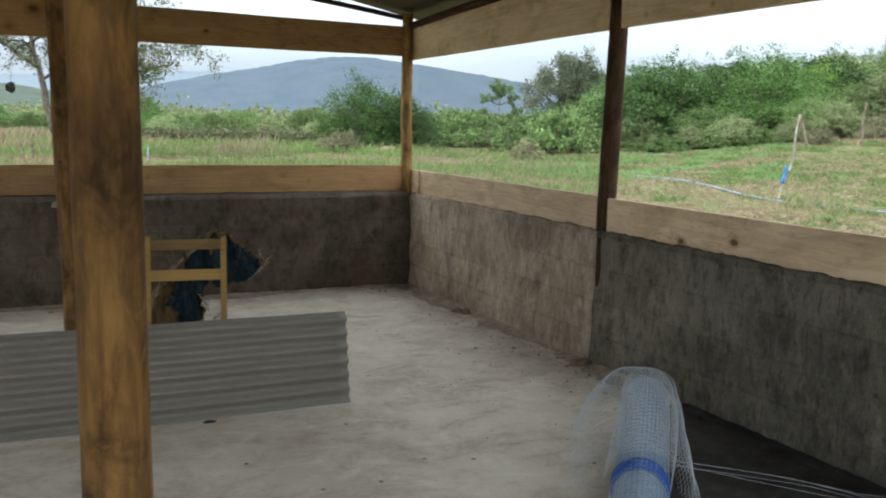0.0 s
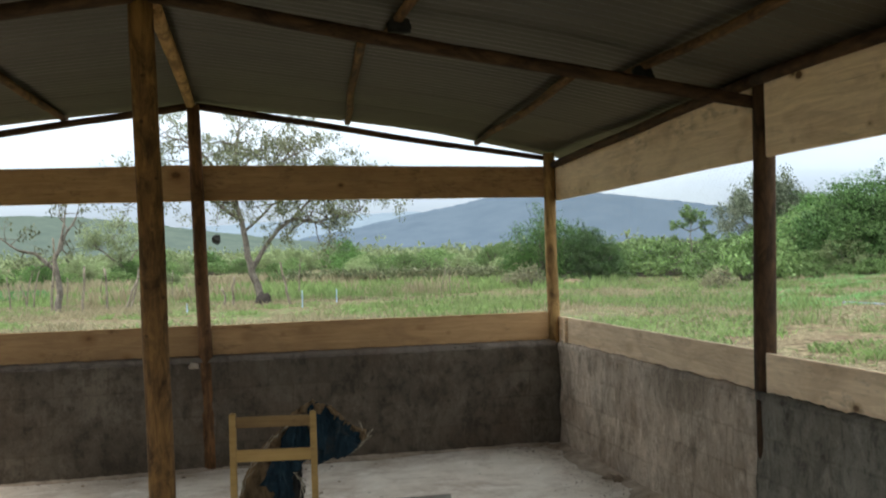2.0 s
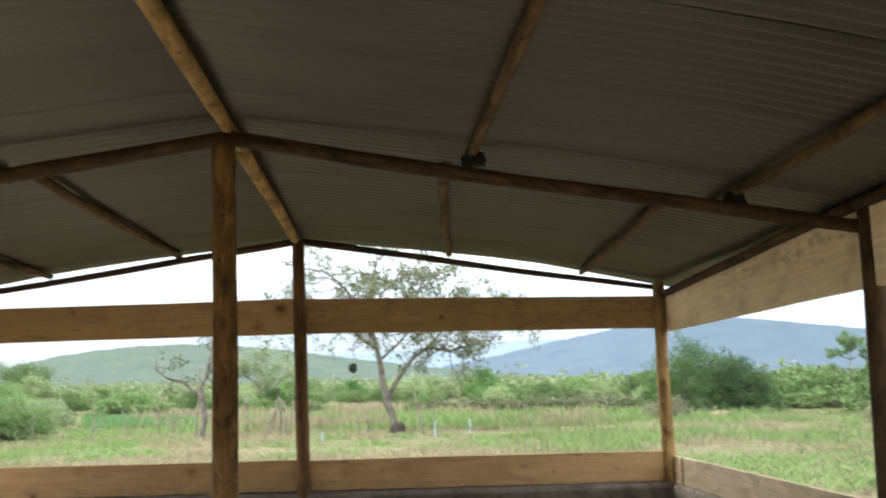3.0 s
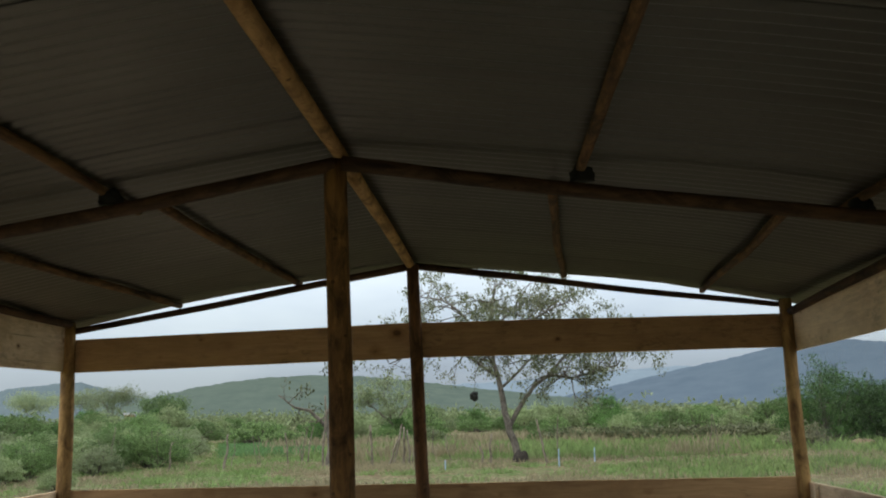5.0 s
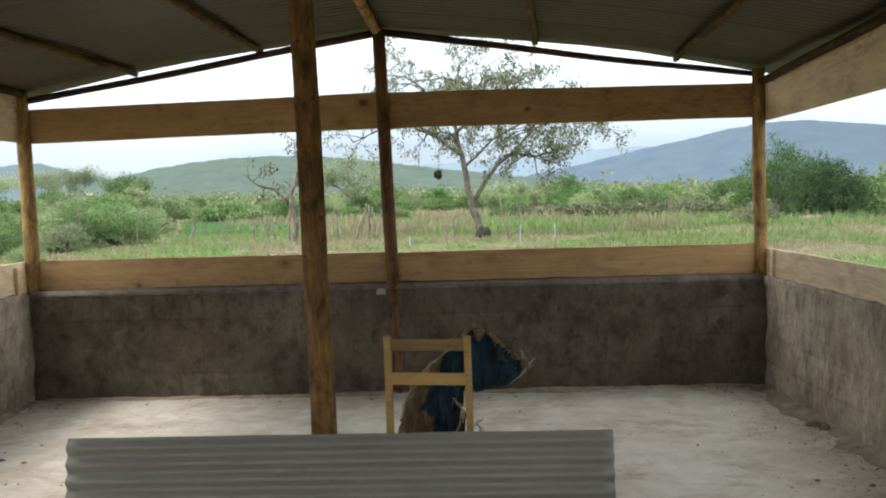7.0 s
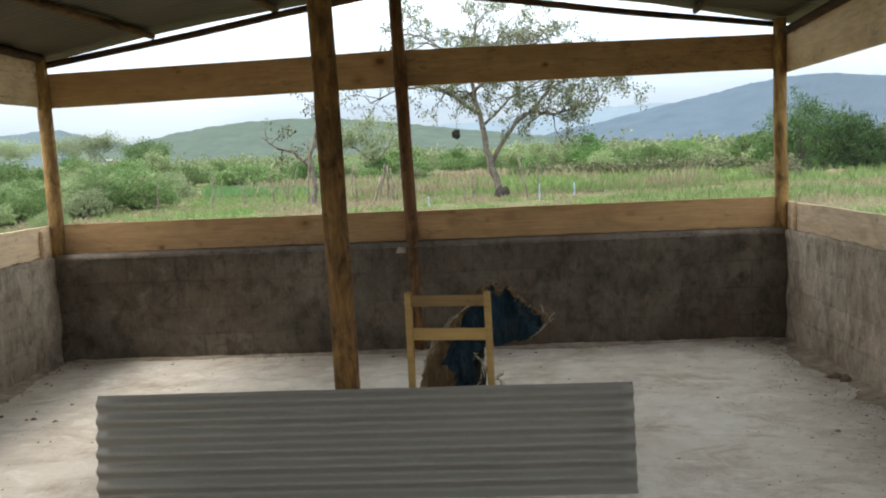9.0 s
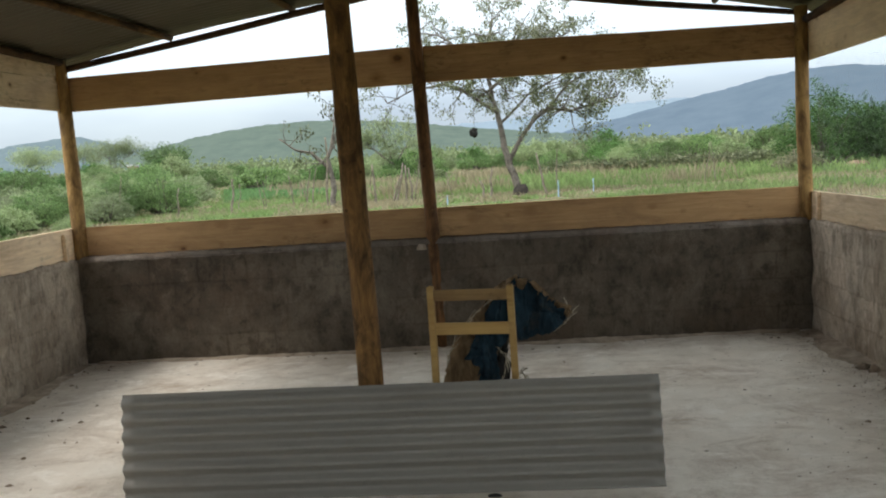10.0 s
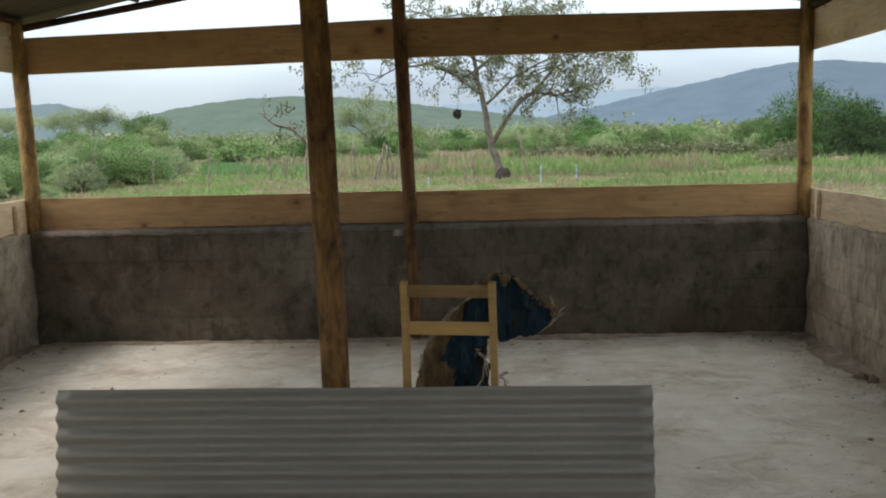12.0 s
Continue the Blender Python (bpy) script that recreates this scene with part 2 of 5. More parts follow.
def make_floor():
    m = Nodes("screeded_cement", 0.9, spec=0.2)
    big = m.noise(m.co, 0.75, 6, 0.6, 0.25)
    mid = m.noise(m.co, 4.0, 7, 0.68, 0.25)
    fine = m.noise(m.co, 45.0, 4, 0.7)
    col = m.ramp(big, (0.30, (0.53, 0.455, 0.37)), (0.68, (0.71, 0.655, 0.57)))
    col = m.mix(col, (0.73, 0.65, 0.55), m.ramp(mid, (0.50, 0.0), (0.68, 0.6)))
    col = m.mix(col, (0.26, 0.175, 0.115), m.ramp(m.noise(m.co, 1.7, 9, 0.78, 0.3), (0.48, 0.0), (0.68, 0.62)))
    scuff = m.noise(m.scaled((1.0, 1.6, 1.0)), 3.1, 8, 0.74, 0.6)
    col = m.mix(col, (0.80, 0.755, 0.68), m.ramp(scuff, (0.52, 0.0), (0.66, 0.65)))
    col = m.mix(col, (0.33, 0.25, 0.18), m.ramp(scuff, (0.30, 0.6), (0.45, 0.0)))
    crumbs = m.cells(m.co, 5.0)
    col = m.mix(col, (0.09, 0.07, 0.05), m.ramp(crumbs, (0.035, 0.8), (0.075, 0.0)))
    col = m.mix(col, (0.16, 0.14, 0.12), m.ramp(fine, (0.58, 0.0), (0.8, 0.35)))
    m.colour(col).bump(m.math("ADD", mid, m.math("MULTIPLY", fine, 0.5)), 0.5, 0.01)
    return m.mat


def make_tin(name, base, stain, rough, metal):
    m = Nodes(name, rough, metal, 0.5)
    big = m.noise(m.shifted((0.6, 1.5, 1.5)), 1.6, 6, 0.6)
    fine = m.noise(m.shifted((1, 1, 1)), 35.0, 5, 0.7)
    col = m.ramp(big, (0.3, tuple(c * 0.86 for c in base)), (0.7, tuple(c * 1.08 for c in base)))
    col = m.mix(col, stain, m.ramp(fine, (0.56, 0.0), (0.8, 0.4)))
    col = m.mix(col, tuple(c * 0.5 for c in stain), m.ramp(m.noise(m.shifted((1.0, 3.0, 3.0)), 6.0, 6, 0.7, 1.0), (0.66, 0.0), (0.76, 0.5)))
    m.colour(object_tint(m, col, 0.9, 1.06)).bump(fine, 0.06, 0.003)
    m.rough(m.ramp(fine, (0.3, rough * 0.85), (0.7, min(1.0, rough * 1.2))))
    return m.mat


def make_leaf(name, col, dry, low=0.6, high=1.35, through_=0.35):
    m = Nodes(name, 0.6, spec=0.25)
    big = m.noise(m.shifted((1, 1, 1)), 0.6, 4, 0.6)
    c = m.mix(col, dry, m.ramp(big, (0.45, 0.0), (0.8, 0.7)))
    c = object_tint(m, island_tint(m, c, low, high), 0.68, 1.25)
    m.colour(c)
    t = m.n.new("ShaderNodeBsdfTranslucent")
    m.l.new(c, t.inputs["Color"])
    mx = m.n.new("ShaderNodeMixShader")
    mx.inputs["Fac"].default_value = through_
    m.l.new(m.p.outputs["BSDF"], mx.inputs[1])
    m.l.new(t.outputs["BSDF"], mx.inputs[2])
    m.l.new(mx.outputs["Shader"], m.n["Material Output"].inputs["Surface"])
    return m.mat


def make_plain(name, col, rough=0.7, vary=0.3, scale=20.0, metal=0.0):
    m = Nodes(name, rough, metal, 0.4)
    f = m.noise(m.shifted((1, 1, 1)), scale, 5, 0.65)
    c = m.ramp(f, (0.3, tuple(x * (1 - vary) for x in col)), (0.7, tuple(min(1.0, x * (1 + vary)) for x in col)))
    m.colour(c).bump(f, 0.2, 0.003)
    return m.mat


def make_ground():
    """Soil with dry litter, straw and green growth in patches of several sizes."""
    m = Nodes("grassy_earth", 0.95, spec=0.1)
    wide = m.noise(m.co, 0.10, 5, 0.6, 0.6)
    patch = m.noise(m.co, 0.75, 8, 0.72, 0.6)
    clump = m.noise(m.co, 2.6, 7, 0.72, 0.4)
    litter = m.noise(m.co, 6.5, 8, 0.78)
    soil = m.noise(m.co, 1.7, 8, 0.74, 0.5)
    col = m.ramp(litter, (0.38, (0.070, 0.050, 0.032)), (0.49, (0.175, 0.140, 0.085)), (0.60, (0.36, 0.305, 0.185)))
    col = m.mix(col, (0.105, 0.068, 0.042), m.ramp(soil, (0.49, 0.0), (0.58, 0.75)))
    col = m.mix(col, (0.21, 0.145, 0.095), m.ramp(patch, (0.55, 0.0), (0.66, 0.5)))
    green = m.ramp(litter, (0.34, (0.040, 0.090, 0.022)), (0.64, (0.150, 0.250, 0.075)))
    col = m.mix(col, green, m.ramp(m.math("ADD", m.math("MULTIPLY", clump, 0.6), m.math("MULTIPLY", wide, 0.4)), (0.495, 0.0), (0.545, 0.8)))
    m.colour(col).bump(m.math("ADD", clump, litter), 0.9, 0.07)
    return m.mat


def make_hill(name, low, high, scale):
    m = Nodes(name, 1.0, spec=0.0)
    f = m.noise(m.co, scale, 8, 0.7)
    m.colour(m.ramp(f, (0.35, low), (0.65, high)))
    return m.mat


# two pine tones hold the light: side boards paler, back boards browner and darker
PINE_SIDELIT = make_plank("pine_sidelit_board", (0.86, 0.67, 0.45), (0.68, 0.49, 0.295), (0.46, 0.31, 0.185), 0.4)
PINE_BACKLIT = make_plank("pine_backlit_board", (0.48, 0.295, 0.140), (0.37, 0.21, 0.092), (0.265, 0.148, 0.070), 0.45)
POLE = make_pole("debarked_pole", (0.265, 0.140, 0.045), (0.085, 0.042, 0.016))
POLE_BROWN = make_pole("brown_pole", (0.20, 0.098, 0.038), (0.095, 0.047, 0.021))
POLE_BARK = make_pole("half_barked_pole", (0.185, 0.10, 0.040), (0.060, 0.031, 0.015))
POLE_DARK = make_pole("dark_pole", (0.098, 0.052, 0.024), (0.036, 0.020, 0.011))
POLE_PALE = make_pole("pale_pole", (0.50, 0.30, 0.12), (0.31, 0.17, 0.06))
# side light is put into the plasters: back wall darker, side walls paler
PLASTER_BACKLIT = make_plaster("grey_plaster_backlit", (0.172, 0.141, 0.106), (0.072, 0.057, 0.042), (0.125, 0.088, 0.060), 0.42, 0.8, 0.2)
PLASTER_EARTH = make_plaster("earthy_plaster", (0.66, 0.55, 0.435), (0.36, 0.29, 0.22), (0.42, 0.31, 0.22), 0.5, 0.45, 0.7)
PLASTER_DARK = make_plaster("dark_plaster", (0.29, 0.265, 0.215), (0.130, 0.119, 0.096), (0.18, 0.152, 0.114), 0.45, 0.7, 0.7)
PLASTER_SIDELIT = make_plaster("grey_plaster_sidelit", (0.58, 0.49, 0.385), (0.31, 0.25, 0.19), (0.38, 0.285, 0.20), 0.3, 0.6, 0.6)
POLE_OCHRE = make_pole("ochre_pole", (0.42, 0.255, 0.095), (0.19, 0.105, 0.042))
FLOOR = make_floor()
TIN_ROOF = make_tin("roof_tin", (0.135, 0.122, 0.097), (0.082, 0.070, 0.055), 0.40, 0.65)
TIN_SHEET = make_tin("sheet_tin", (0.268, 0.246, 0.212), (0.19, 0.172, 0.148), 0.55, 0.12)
MORTAR = make_plaster("mortar", (0.24, 0.20, 0.17), (0.15, 0.125, 0.10), (0.18, 0.13, 0.10))
CHAIR_WOOD = make_plank("varnished_wood", (0.42, 0.265, 0.095), (0.33, 0.20, 0.065), (0.29, 0.17, 0.06))
# darker tone of the chair wood, for the top rail
CHAIR_DARK = make_plank("dark_chair_wood", (0.26, 0.16, 0.065), (0.19, 0.11, 0.042), (0.15, 0.085, 0.035))


def make_cloth(name, base, worn, dirt):
    m = Nodes(name, 0.95, spec=0.15)
    weave = m.noise(m.co, 160.0, 3, 0.6)
    crease = m.noise(m.scaled((2.2, 1.0, 0.7)), 12.0, 6, 0.66, 0.6)
    # fold shade is put into the colour of the creases; ridges are worn paler
    col = m.ramp(crease, (0.34, tuple(c * 0.45 for c in base)), (0.60, base), (0.74, worn))
    col = m.mix(col, dirt, m.ramp(m.noise(m.co, 7.0, 6, 0.7), (0.56, 0.0), (0.74, 0.7)))
    m.colour(col).bump(m.math("ADD", m.math("MULTIPLY", crease, 2.0), m.math("MULTIPLY", weave, 0.4)), 0.6, 0.012)
    return m.mat


BLUE_CLOTH = make_cloth("navy_cloth", (0.022, 0.044, 0.060), (0.055, 0.095, 0.118), (0.075, 0.062, 0.045))
BROWN_CLOTH = make_cloth("tan_cloth", (0.27, 0.18, 0.10), (0.38, 0.275, 0.165), (0.12, 0.078, 0.045))
FRAY = make_plain("pale_frayed_threads", (0.36, 0.31, 0.23), 0.9, 0.35, 30.0)
NET_BLUE = make_plain("blue_white_netting", (0.18, 0.275, 0.40), 0.4, 0.25, 30.0)
NET_WHITE = make_plain("clear_netting", (0.50, 0.54, 0.58), 0.45, 0.2, 30.0)
STRAP = make_plain("blue_strap", (0.03, 0.13, 0.50), 0.5, 0.3, 40.0)
WIRE = make_plain("weathered_wire", (0.20, 0.205, 0.20), 0.6, 0.15, 30.0, 0.6)
NEAR_BLACK = make_plain("near_black", (0.020, 0.019, 0.017), 0.95, 0.4, 6.0)
# near-black of the added sheet that stands for shade on the floor
FLOOR_SHADE = make_plain("floor_shade_dark", (0.030, 0.027, 0.022), 0.85, 0.8, 5.0)
DUST = make_plain("swept_dust", (0.36, 0.29, 0.22), 0.95, 0.4, 9.0)
DIRT = make_plain("dry_dirt", (0.205, 0.155, 0.11), 0.95, 0.45, 25.0)
BARK = make_pole("bark", (0.19, 0.165, 0.135), (0.10, 0.085, 0.068))
DRYWOOD = make_pole("weathered_stick", (0.30, 0.255, 0.20), (0.16, 0.13, 0.10))
LEAF_DARK = make_leaf("bush_leaf_dark", (0.090, 0.178, 0.050), (0.11, 0.175, 0.06), 0.3, 1.8)
LEAF_BUSH = make_leaf("bush_leaf_dense", (0.078, 0.155, 0.050), (0.12, 0.175, 0.06), 0.25, 1.8)
LEAF_MID = make_leaf("bush_leaf", (0.150, 0.240, 0.085), (0.19, 0.24, 0.11), 0.4, 1.6)
# LEAF_PALE and LEAF_HAZE are paled to carry the haze over distant growth
LEAF_PALE = make_leaf("bush_leaf_pale", (0.255, 0.325, 0.155), (0.31, 0.33, 0.20))
LEAF_GREY = make_leaf("tree_leaf_grey", (0.155, 0.175, 0.095), (0.20, 0.195, 0.125), 0.5, 1.5, 0.25)
LEAF_HAZE = make_leaf("hazed_feathery_leaf", (0.285, 0.345, 0.190), (0.33, 0.34, 0.22), 0.7, 1.25, 0.45)
LEAF_DRY = make_leaf("dry_twigs", (0.215, 0.215, 0.125), (0.26, 0.25, 0.155), 0.6, 1.3, 0.2)
GRASS = make_leaf("grass_blades", (0.185, 0.275, 0.095), (0.28, 0.285, 0.15), 0.65, 1.4, 0.35)
LEAF_SAGE = make_leaf("sage_leaf", (0.150, 0.185, 0.125), (0.18, 0.195, 0.14), 0.45, 1.5, 0.25)
STRAW = make_leaf("straw_blades", (0.39, 0.335, 0.215), (0.29, 0.29, 0.16), 0.7, 1.25, 0.3)
GROUND = make_ground()
# distance haze is mixed into these hill colours, palest on the farthest range
HILL_BLUE = make_hill("hazed_mountain", (0.086, 0.116, 0.150), (0.104, 0.136, 0.171), 0.012)
HILL_GREEN = make_hill("hazed_wooded_hill", (0.080, 0.106, 0.092), (0.105, 0.132, 0.110), 0.06)
HILL_PALE = make_hill("hazed_farthest_hills", (0.17, 0.215, 0.26), (0.19, 0.24, 0.285), 0.01)
HILL_TEAL = make_hill("hazed_dark_hills", (0.105, 0.138, 0.152), (0.125, 0.158, 0.170), 0.02)
PIPE = make_plain("pale_blue_pipe", (0.34, 0.47, 0.66), 0.4, 0.15, 10.0)
BLUE_TAG = make_plain("blue_plastic", (0.03, 0.22, 0.55), 0.4, 0.2, 20.0)
HOUSE_WALL = make_plain("far_brick_wall", (0.32, 0.17, 0.12), 0.9, 0.2, 2.0)
HOUSE_PALE = make_plain("far_white_wall", (0.28, 0.27, 0.26), 0.9, 0.1, 2.0)
WATER_PIPE = make_plain("dull_pipe", (0.20, 0.26, 0.34), 0.6, 0.5, 3.0)
CROP = make_leaf("crop_leaf", (0.185, 0.345, 0.130), (0.19, 0.32, 0.12), 0.7, 1.3, 0.35)
RED_EARTH = make_plain("red_earth", (0.20, 0.13, 0.09), 0.95, 0.4, 3.0)
LEAF_BRIGHT = make_leaf("bright_leaf", (0.185, 0.305, 0.055), (0.20, 0.27, 0.09))
HOUSE_ROOF = make_plain("far_roof", (0.22, 0.21, 0.21), 0.6, 0.15, 3.0)
POLE_GREY = make_plain("grey_mast", (0.36, 0.35, 0.33), 0.8, 0.15, 4.0)
NAIL = make_plain("rusty_nail", (0.06, 0.045, 0.035), 0.7, 0.3, 50.0, 0.5)


# ---- builders ----
def mesh_of(name, verts, faces, mats, smooth=False):
    me = bpy.data.meshes.new(name)
    me.from_pydata([tuple(v) for v in verts], [], [tuple(f) for f in faces])
    for mm in (mats if isinstance(mats, (list, tuple)) else [mats]):
        me.materials.append(mm)
    if smooth:
        me.polygons.foreach_set("use_smooth", [True] * len(me.polygons))
    me.update()
    return me


def part(name, bm, material, parent=None, label="", smooth=False, m=None):
    me = bpy.data.meshes.new(name)
    bm.to_mesh(me)
    bm.free()
    me.materials.append(material)
    if smooth:
        me.polygons.foreach_set("use_smooth", [True] * len(me.polygons))
    ob = new(name, me)
    if m is not None:
        ob.matrix_basis = m
    if parent is not None:
        ob.parent = parent
    if label:
        ob["label"] = label
    return ob


def box_bm(sx, sy, sz, bevel=0.004, at=(0, 0, 0)):
    bm = bmesh.new()
    bmesh.ops.create_cube(bm, size=1.0, matrix=Matrix.Translation(at) @ Matrix.Diagonal((sx, sy, sz, 1)))
    if bevel:
        bmesh.ops.bevel(bm, geom=bm.edges[:], offset=bevel, segments=2, affect="EDGES")
    return bm


def pole_bm(length, r0, r1, seg=12, rings=9, wob=0.06, bend=0.01, seed=0.0):
    """A tapered, slightly crooked pole along +z with closed ends."""
    bm = bmesh.new()
    loops = []
    for k in range(rings + 1):
        f = k / rings
        r = r0 + (r1 - r0) * f
        off = Vector((noise.noise((seed, 1.3, f * 2.2)), noise.noise((seed + 9, 4.1, f * 2.2)), 0)) * bend * (4 * f * (1 - f) + 0.15)
        ring = []
        for s in range(seg):
            a = 2 * math.pi * s / seg
            rr = r * (1 + wob * noise.noise((math.cos(a) * 1.5 + seed, math.sin(a) * 1.5, f * length * 3)))
            ring.append(bm.verts.new((off.x + rr * math.cos(a), off.y + rr * math.sin(a), f * length)))
        loops.append(ring)
    for a, b in zip(loops, loops[1:]):
        for s in range(seg):
            bm.faces.new((a[s], a[(s + 1) % seg], b[(s + 1) % seg], b[s]))
    bm.faces.new(loops[0][::-1])
    bm.faces.new(loops[-1])
    return bm


def along(p0, p1):
    """A pose at p0 with its z axis towards p1."""
    d = Vector(p1) - Vector(p0)
    return Matrix.Translation(p0) @ d.to_track_quat("Z", "Y").to_matrix().to_4x4()


def pole(name, p0, p1, r0, r1, material, label="", category="", group="", bend=0.012, wob=0.06, parent=None):
    seed = p0[0] * 3.7 + p0[1] * 1.9 + p0[2] * 5.1
    length = (Vector(p1) - Vector(p0)).length
    ob = part(name, pole_bm(length, r0, r1, seed=seed, bend=bend, wob=wob, rings=max(6, int(length * 5))), material, parent, "", True, along(p0, p1))
    if label:
        tagged(ob, label, category, group)
    return ob


def plank(name, p0, p1, h0, h1, thick, out, material, label, category="plank", group="", seg=22):
    """A board whose lower edge runs p0-p1, h0 and h1 high at its ends, thick towards out."""
    p0, p1 = Vector(p0), Vector(p1)
    x = (p1 - p0).normalized()
    y = Vector(out) - x * Vector(out).dot(x)
    y.normalize()
    z = x.cross(y)
    if z.z < 0:
        z = -z
        y = -y if x.cross(Vector(out)).z > 0 else y
    length = (p1 - p0).length
    rot = Matrix((x, y, z)).transposed()
    flip = rot.determinant() < 0
    bm = bmesh.new()
    rows = []
    for k in range(seg + 1):
        f = k / seg
        h = h0 + (h1 - h0) * f
        wob = [0.004 * noise.noise((f * length * 1.7 + p0.x, p0.y + j, 0.3)) for j in range(4)]
        bow = 0.005 * noise.noise((f * length * 0.8, p0.x + p0.y, 2.2))
        c = 0.004
        prof = [(c, 0), (thick - c, 0), (thick, c), (thick, h - c), (thick - c, h), (c, h), (0, h - c), (0, c)]
        rows.append([bm.verts.new((f * length, t + bow, zz + (wob[0] if zz < h / 2 else wob[1]))) for t, zz in prof])
    for a, b in zip(rows, rows[1:]):
        for s in range(8):
            bm.faces.new((a[s], b[s], b[(s + 1) % 8], a[(s + 1) % 8]))
    bm.faces.new(rows[0])
    bm.faces.new(rows[-1][::-1])
    bmesh.ops.recalc_face_normals(bm, faces=bm.faces[:])
    if flip:
        for v in bm.verts:
            v.co.y = -v.co.y
        bmesh.ops.reverse_faces(bm, faces=bm.faces[:])
        rot = Matrix((x, -y, z)).transposed()
    ob = part(name, bm, material, m=Matrix.Translation(p0) @ rot.to_4x4())
    return tagged(ob, label, category, group)


# ---- the shed: floor, low walls ----
XL, XR, YB, YF = -2.55, 3.29, 7.553, -1.35
WT = 0.865
THICK = 0.17


def floor_z(x, y):
    return 0.010 * noise.noise((x * 0.9, y * 0.9, 0)) + 0.006 * noise.noise((x * 3, y * 3, 4)) - 0.002


def floor_slab():
    nx, ny = 60, 90
    x0, x1, y0, y1 = XL - THICK, XR + THICK, YF - THICK, YB + THICK
    verts, faces = [], []
    for j in range(ny + 1):
        for i in range(nx + 1):
            x, y = x0 + (x1 - x0) * i / nx, y0 + (y1 - y0) * j / ny
            verts.append((x, y, floor_z(x, y)))
    for j in range(ny):
        for i in range(nx):
            a = j * (nx + 1) + i
            faces.append((a, a + 1, a + nx + 2, a + nx + 1))
    base = len(verts)
    verts += [(x0, y0, -0.16), (x1, y0, -0.16), (x1, y1, -0.16), (x0, y1, -0.16)]
    faces.append((base + 3, base + 2, base + 1, base))
    ring = [i for i in range(nx + 1)]
    faces.append([*ring[::-1], base, base + 1])
    faces.append([ny * (nx + 1) + i for i in range(nx + 1)] + [base + 2, base + 3])
    faces.append([j * (nx + 1) for j in range(ny + 1)] + [base + 3, base])
    faces.append([j * (nx + 1) + nx for j in range(ny, -1, -1)] + [base + 1, base + 2])
    ob = new("floor", mesh_of("floor", verts, faces, FLOOR, True))
    ob.data.polygons.foreach_set("use_smooth", [len(p.vertices) == 4 and p.area < 0.5 for p in ob.data.polygons])
    return tagged(ob, "rough dusty grey screeded cement floor", "floor", kind="structure")


def low_wall(name, p0, p1, inward, material, label, lumpy=1.0):
    """A plastered block wall from p0 to p1 along its inner face; the courses show faintly through the plaster."""
    p0, p1, inward = Vector(p0), Vector(p1), Vector(inward)
    length = (p1 - p0).length
    x = (p1 - p0) / length
    nx, nz = int(length / 0.03), 30
    bm = bmesh.new()
    grid = []
    for k in range(nz + 1):
        row = []
        for i in range(nx + 1):
            u, z = length * i / nx, WT * k / nz
            course = int(z / 0.216)
            d = 0.012 * noise.noise((u * 1.1, z * 1.6, p0.x)) + 0.011 * noise.noise((u * 6, z * 4, p0.y)) + 0.011 * lumpy * noise.noise((u * 17, z * (9 if lumpy == 1 else 5), 5))
            joint = min(abs((z / 0.216) % 1.0 - 0.5), 0.5)
            if joint > 0.44 and noise.noise((u * 1.3, course, 8.0)) > -0.1:
                d -= 0.006
            head = abs(((u + 0.2 * (course % 2)) / 0.4) % 1.0 - 0.5)
            if head > 0.47 and noise.noise((round(u / 0.4), course, 2.0)) > -0.05:
                d -= 0.007
            top = 0.010 * noise.noise((u * 4, 7.7, p0.x)) + 0.006 * noise.noise((u * 17, 3.3, 1.0)) if k == nz else 0
            v = p0 + x * u + inward * d
            row.append(bm.verts.new((v.x, v.y, z + top - 0.001)))
        grid.append(row)
    for a, b in zip(grid, grid[1:]):
        for i in range(nx):
            bm.faces.new((a[i], a[i + 1], b[i + 1], b[i]))
    back0 = [bm.verts.new(v.co - inward * THICK) for v in grid[0]]
    back1 = [bm.verts.new(v.co - inward * THICK) for v in grid[-1]]
    for i in range(nx):
        bm.faces.new((grid[-1][i], grid[-1][i + 1], back1[i + 1], back1[i]))
        bm.faces.new((back1[i], back1[i + 1], back0[i + 1], back0[i]))
    bm.faces.new([r[0] for r in grid] + [back1[0], back0[0]])
    bm.faces.new([r[-1] for r in grid] + [back1[-1], back0[-1]])
    bmesh.ops.recalc_face_normals(bm, faces=bm.faces[:])
    ob = part(name, bm, material, smooth=True)
    return tagged(ob, label, "wall", kind="structure")


floor_slab()
low_wall("wall_north", (XL - THICK, YB, 0), (XR + THICK, YB, 0), (0, -1, 0), PLASTER_BACKLIT, "low grey cement-plastered block wall, coloured darker for backlight")
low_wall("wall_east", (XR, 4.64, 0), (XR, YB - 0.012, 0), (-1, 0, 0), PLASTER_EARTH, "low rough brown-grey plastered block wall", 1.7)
# near bay: a darker grey plaster than the far bay
low_wall("wall_east_near", (XR, YF, 0), (XR, 4.637, 0), (-1, 0, 0), PLASTER_DARK, "low block wall with dark grey plaster", 1.7)
low_wall("wall_west", (XL, YF, 0), (XL, YB - 0.012, 0), (1, 0, 0), PLASTER_SIDELIT, "low rough grey plastered block wall, coloured paler for side light", 1.7)
# ---- posts ----
PG = "wooden posts of the shed"
PY, PX = YB + 0.075, XR + 0.070
pole("wooden_post", (3.295, PY, 0.0), (3.275, PY, 2.50), 0.056, 0.05, POLE_OCHRE, "round brown wooden corner post set in the low wall", "post", PG)
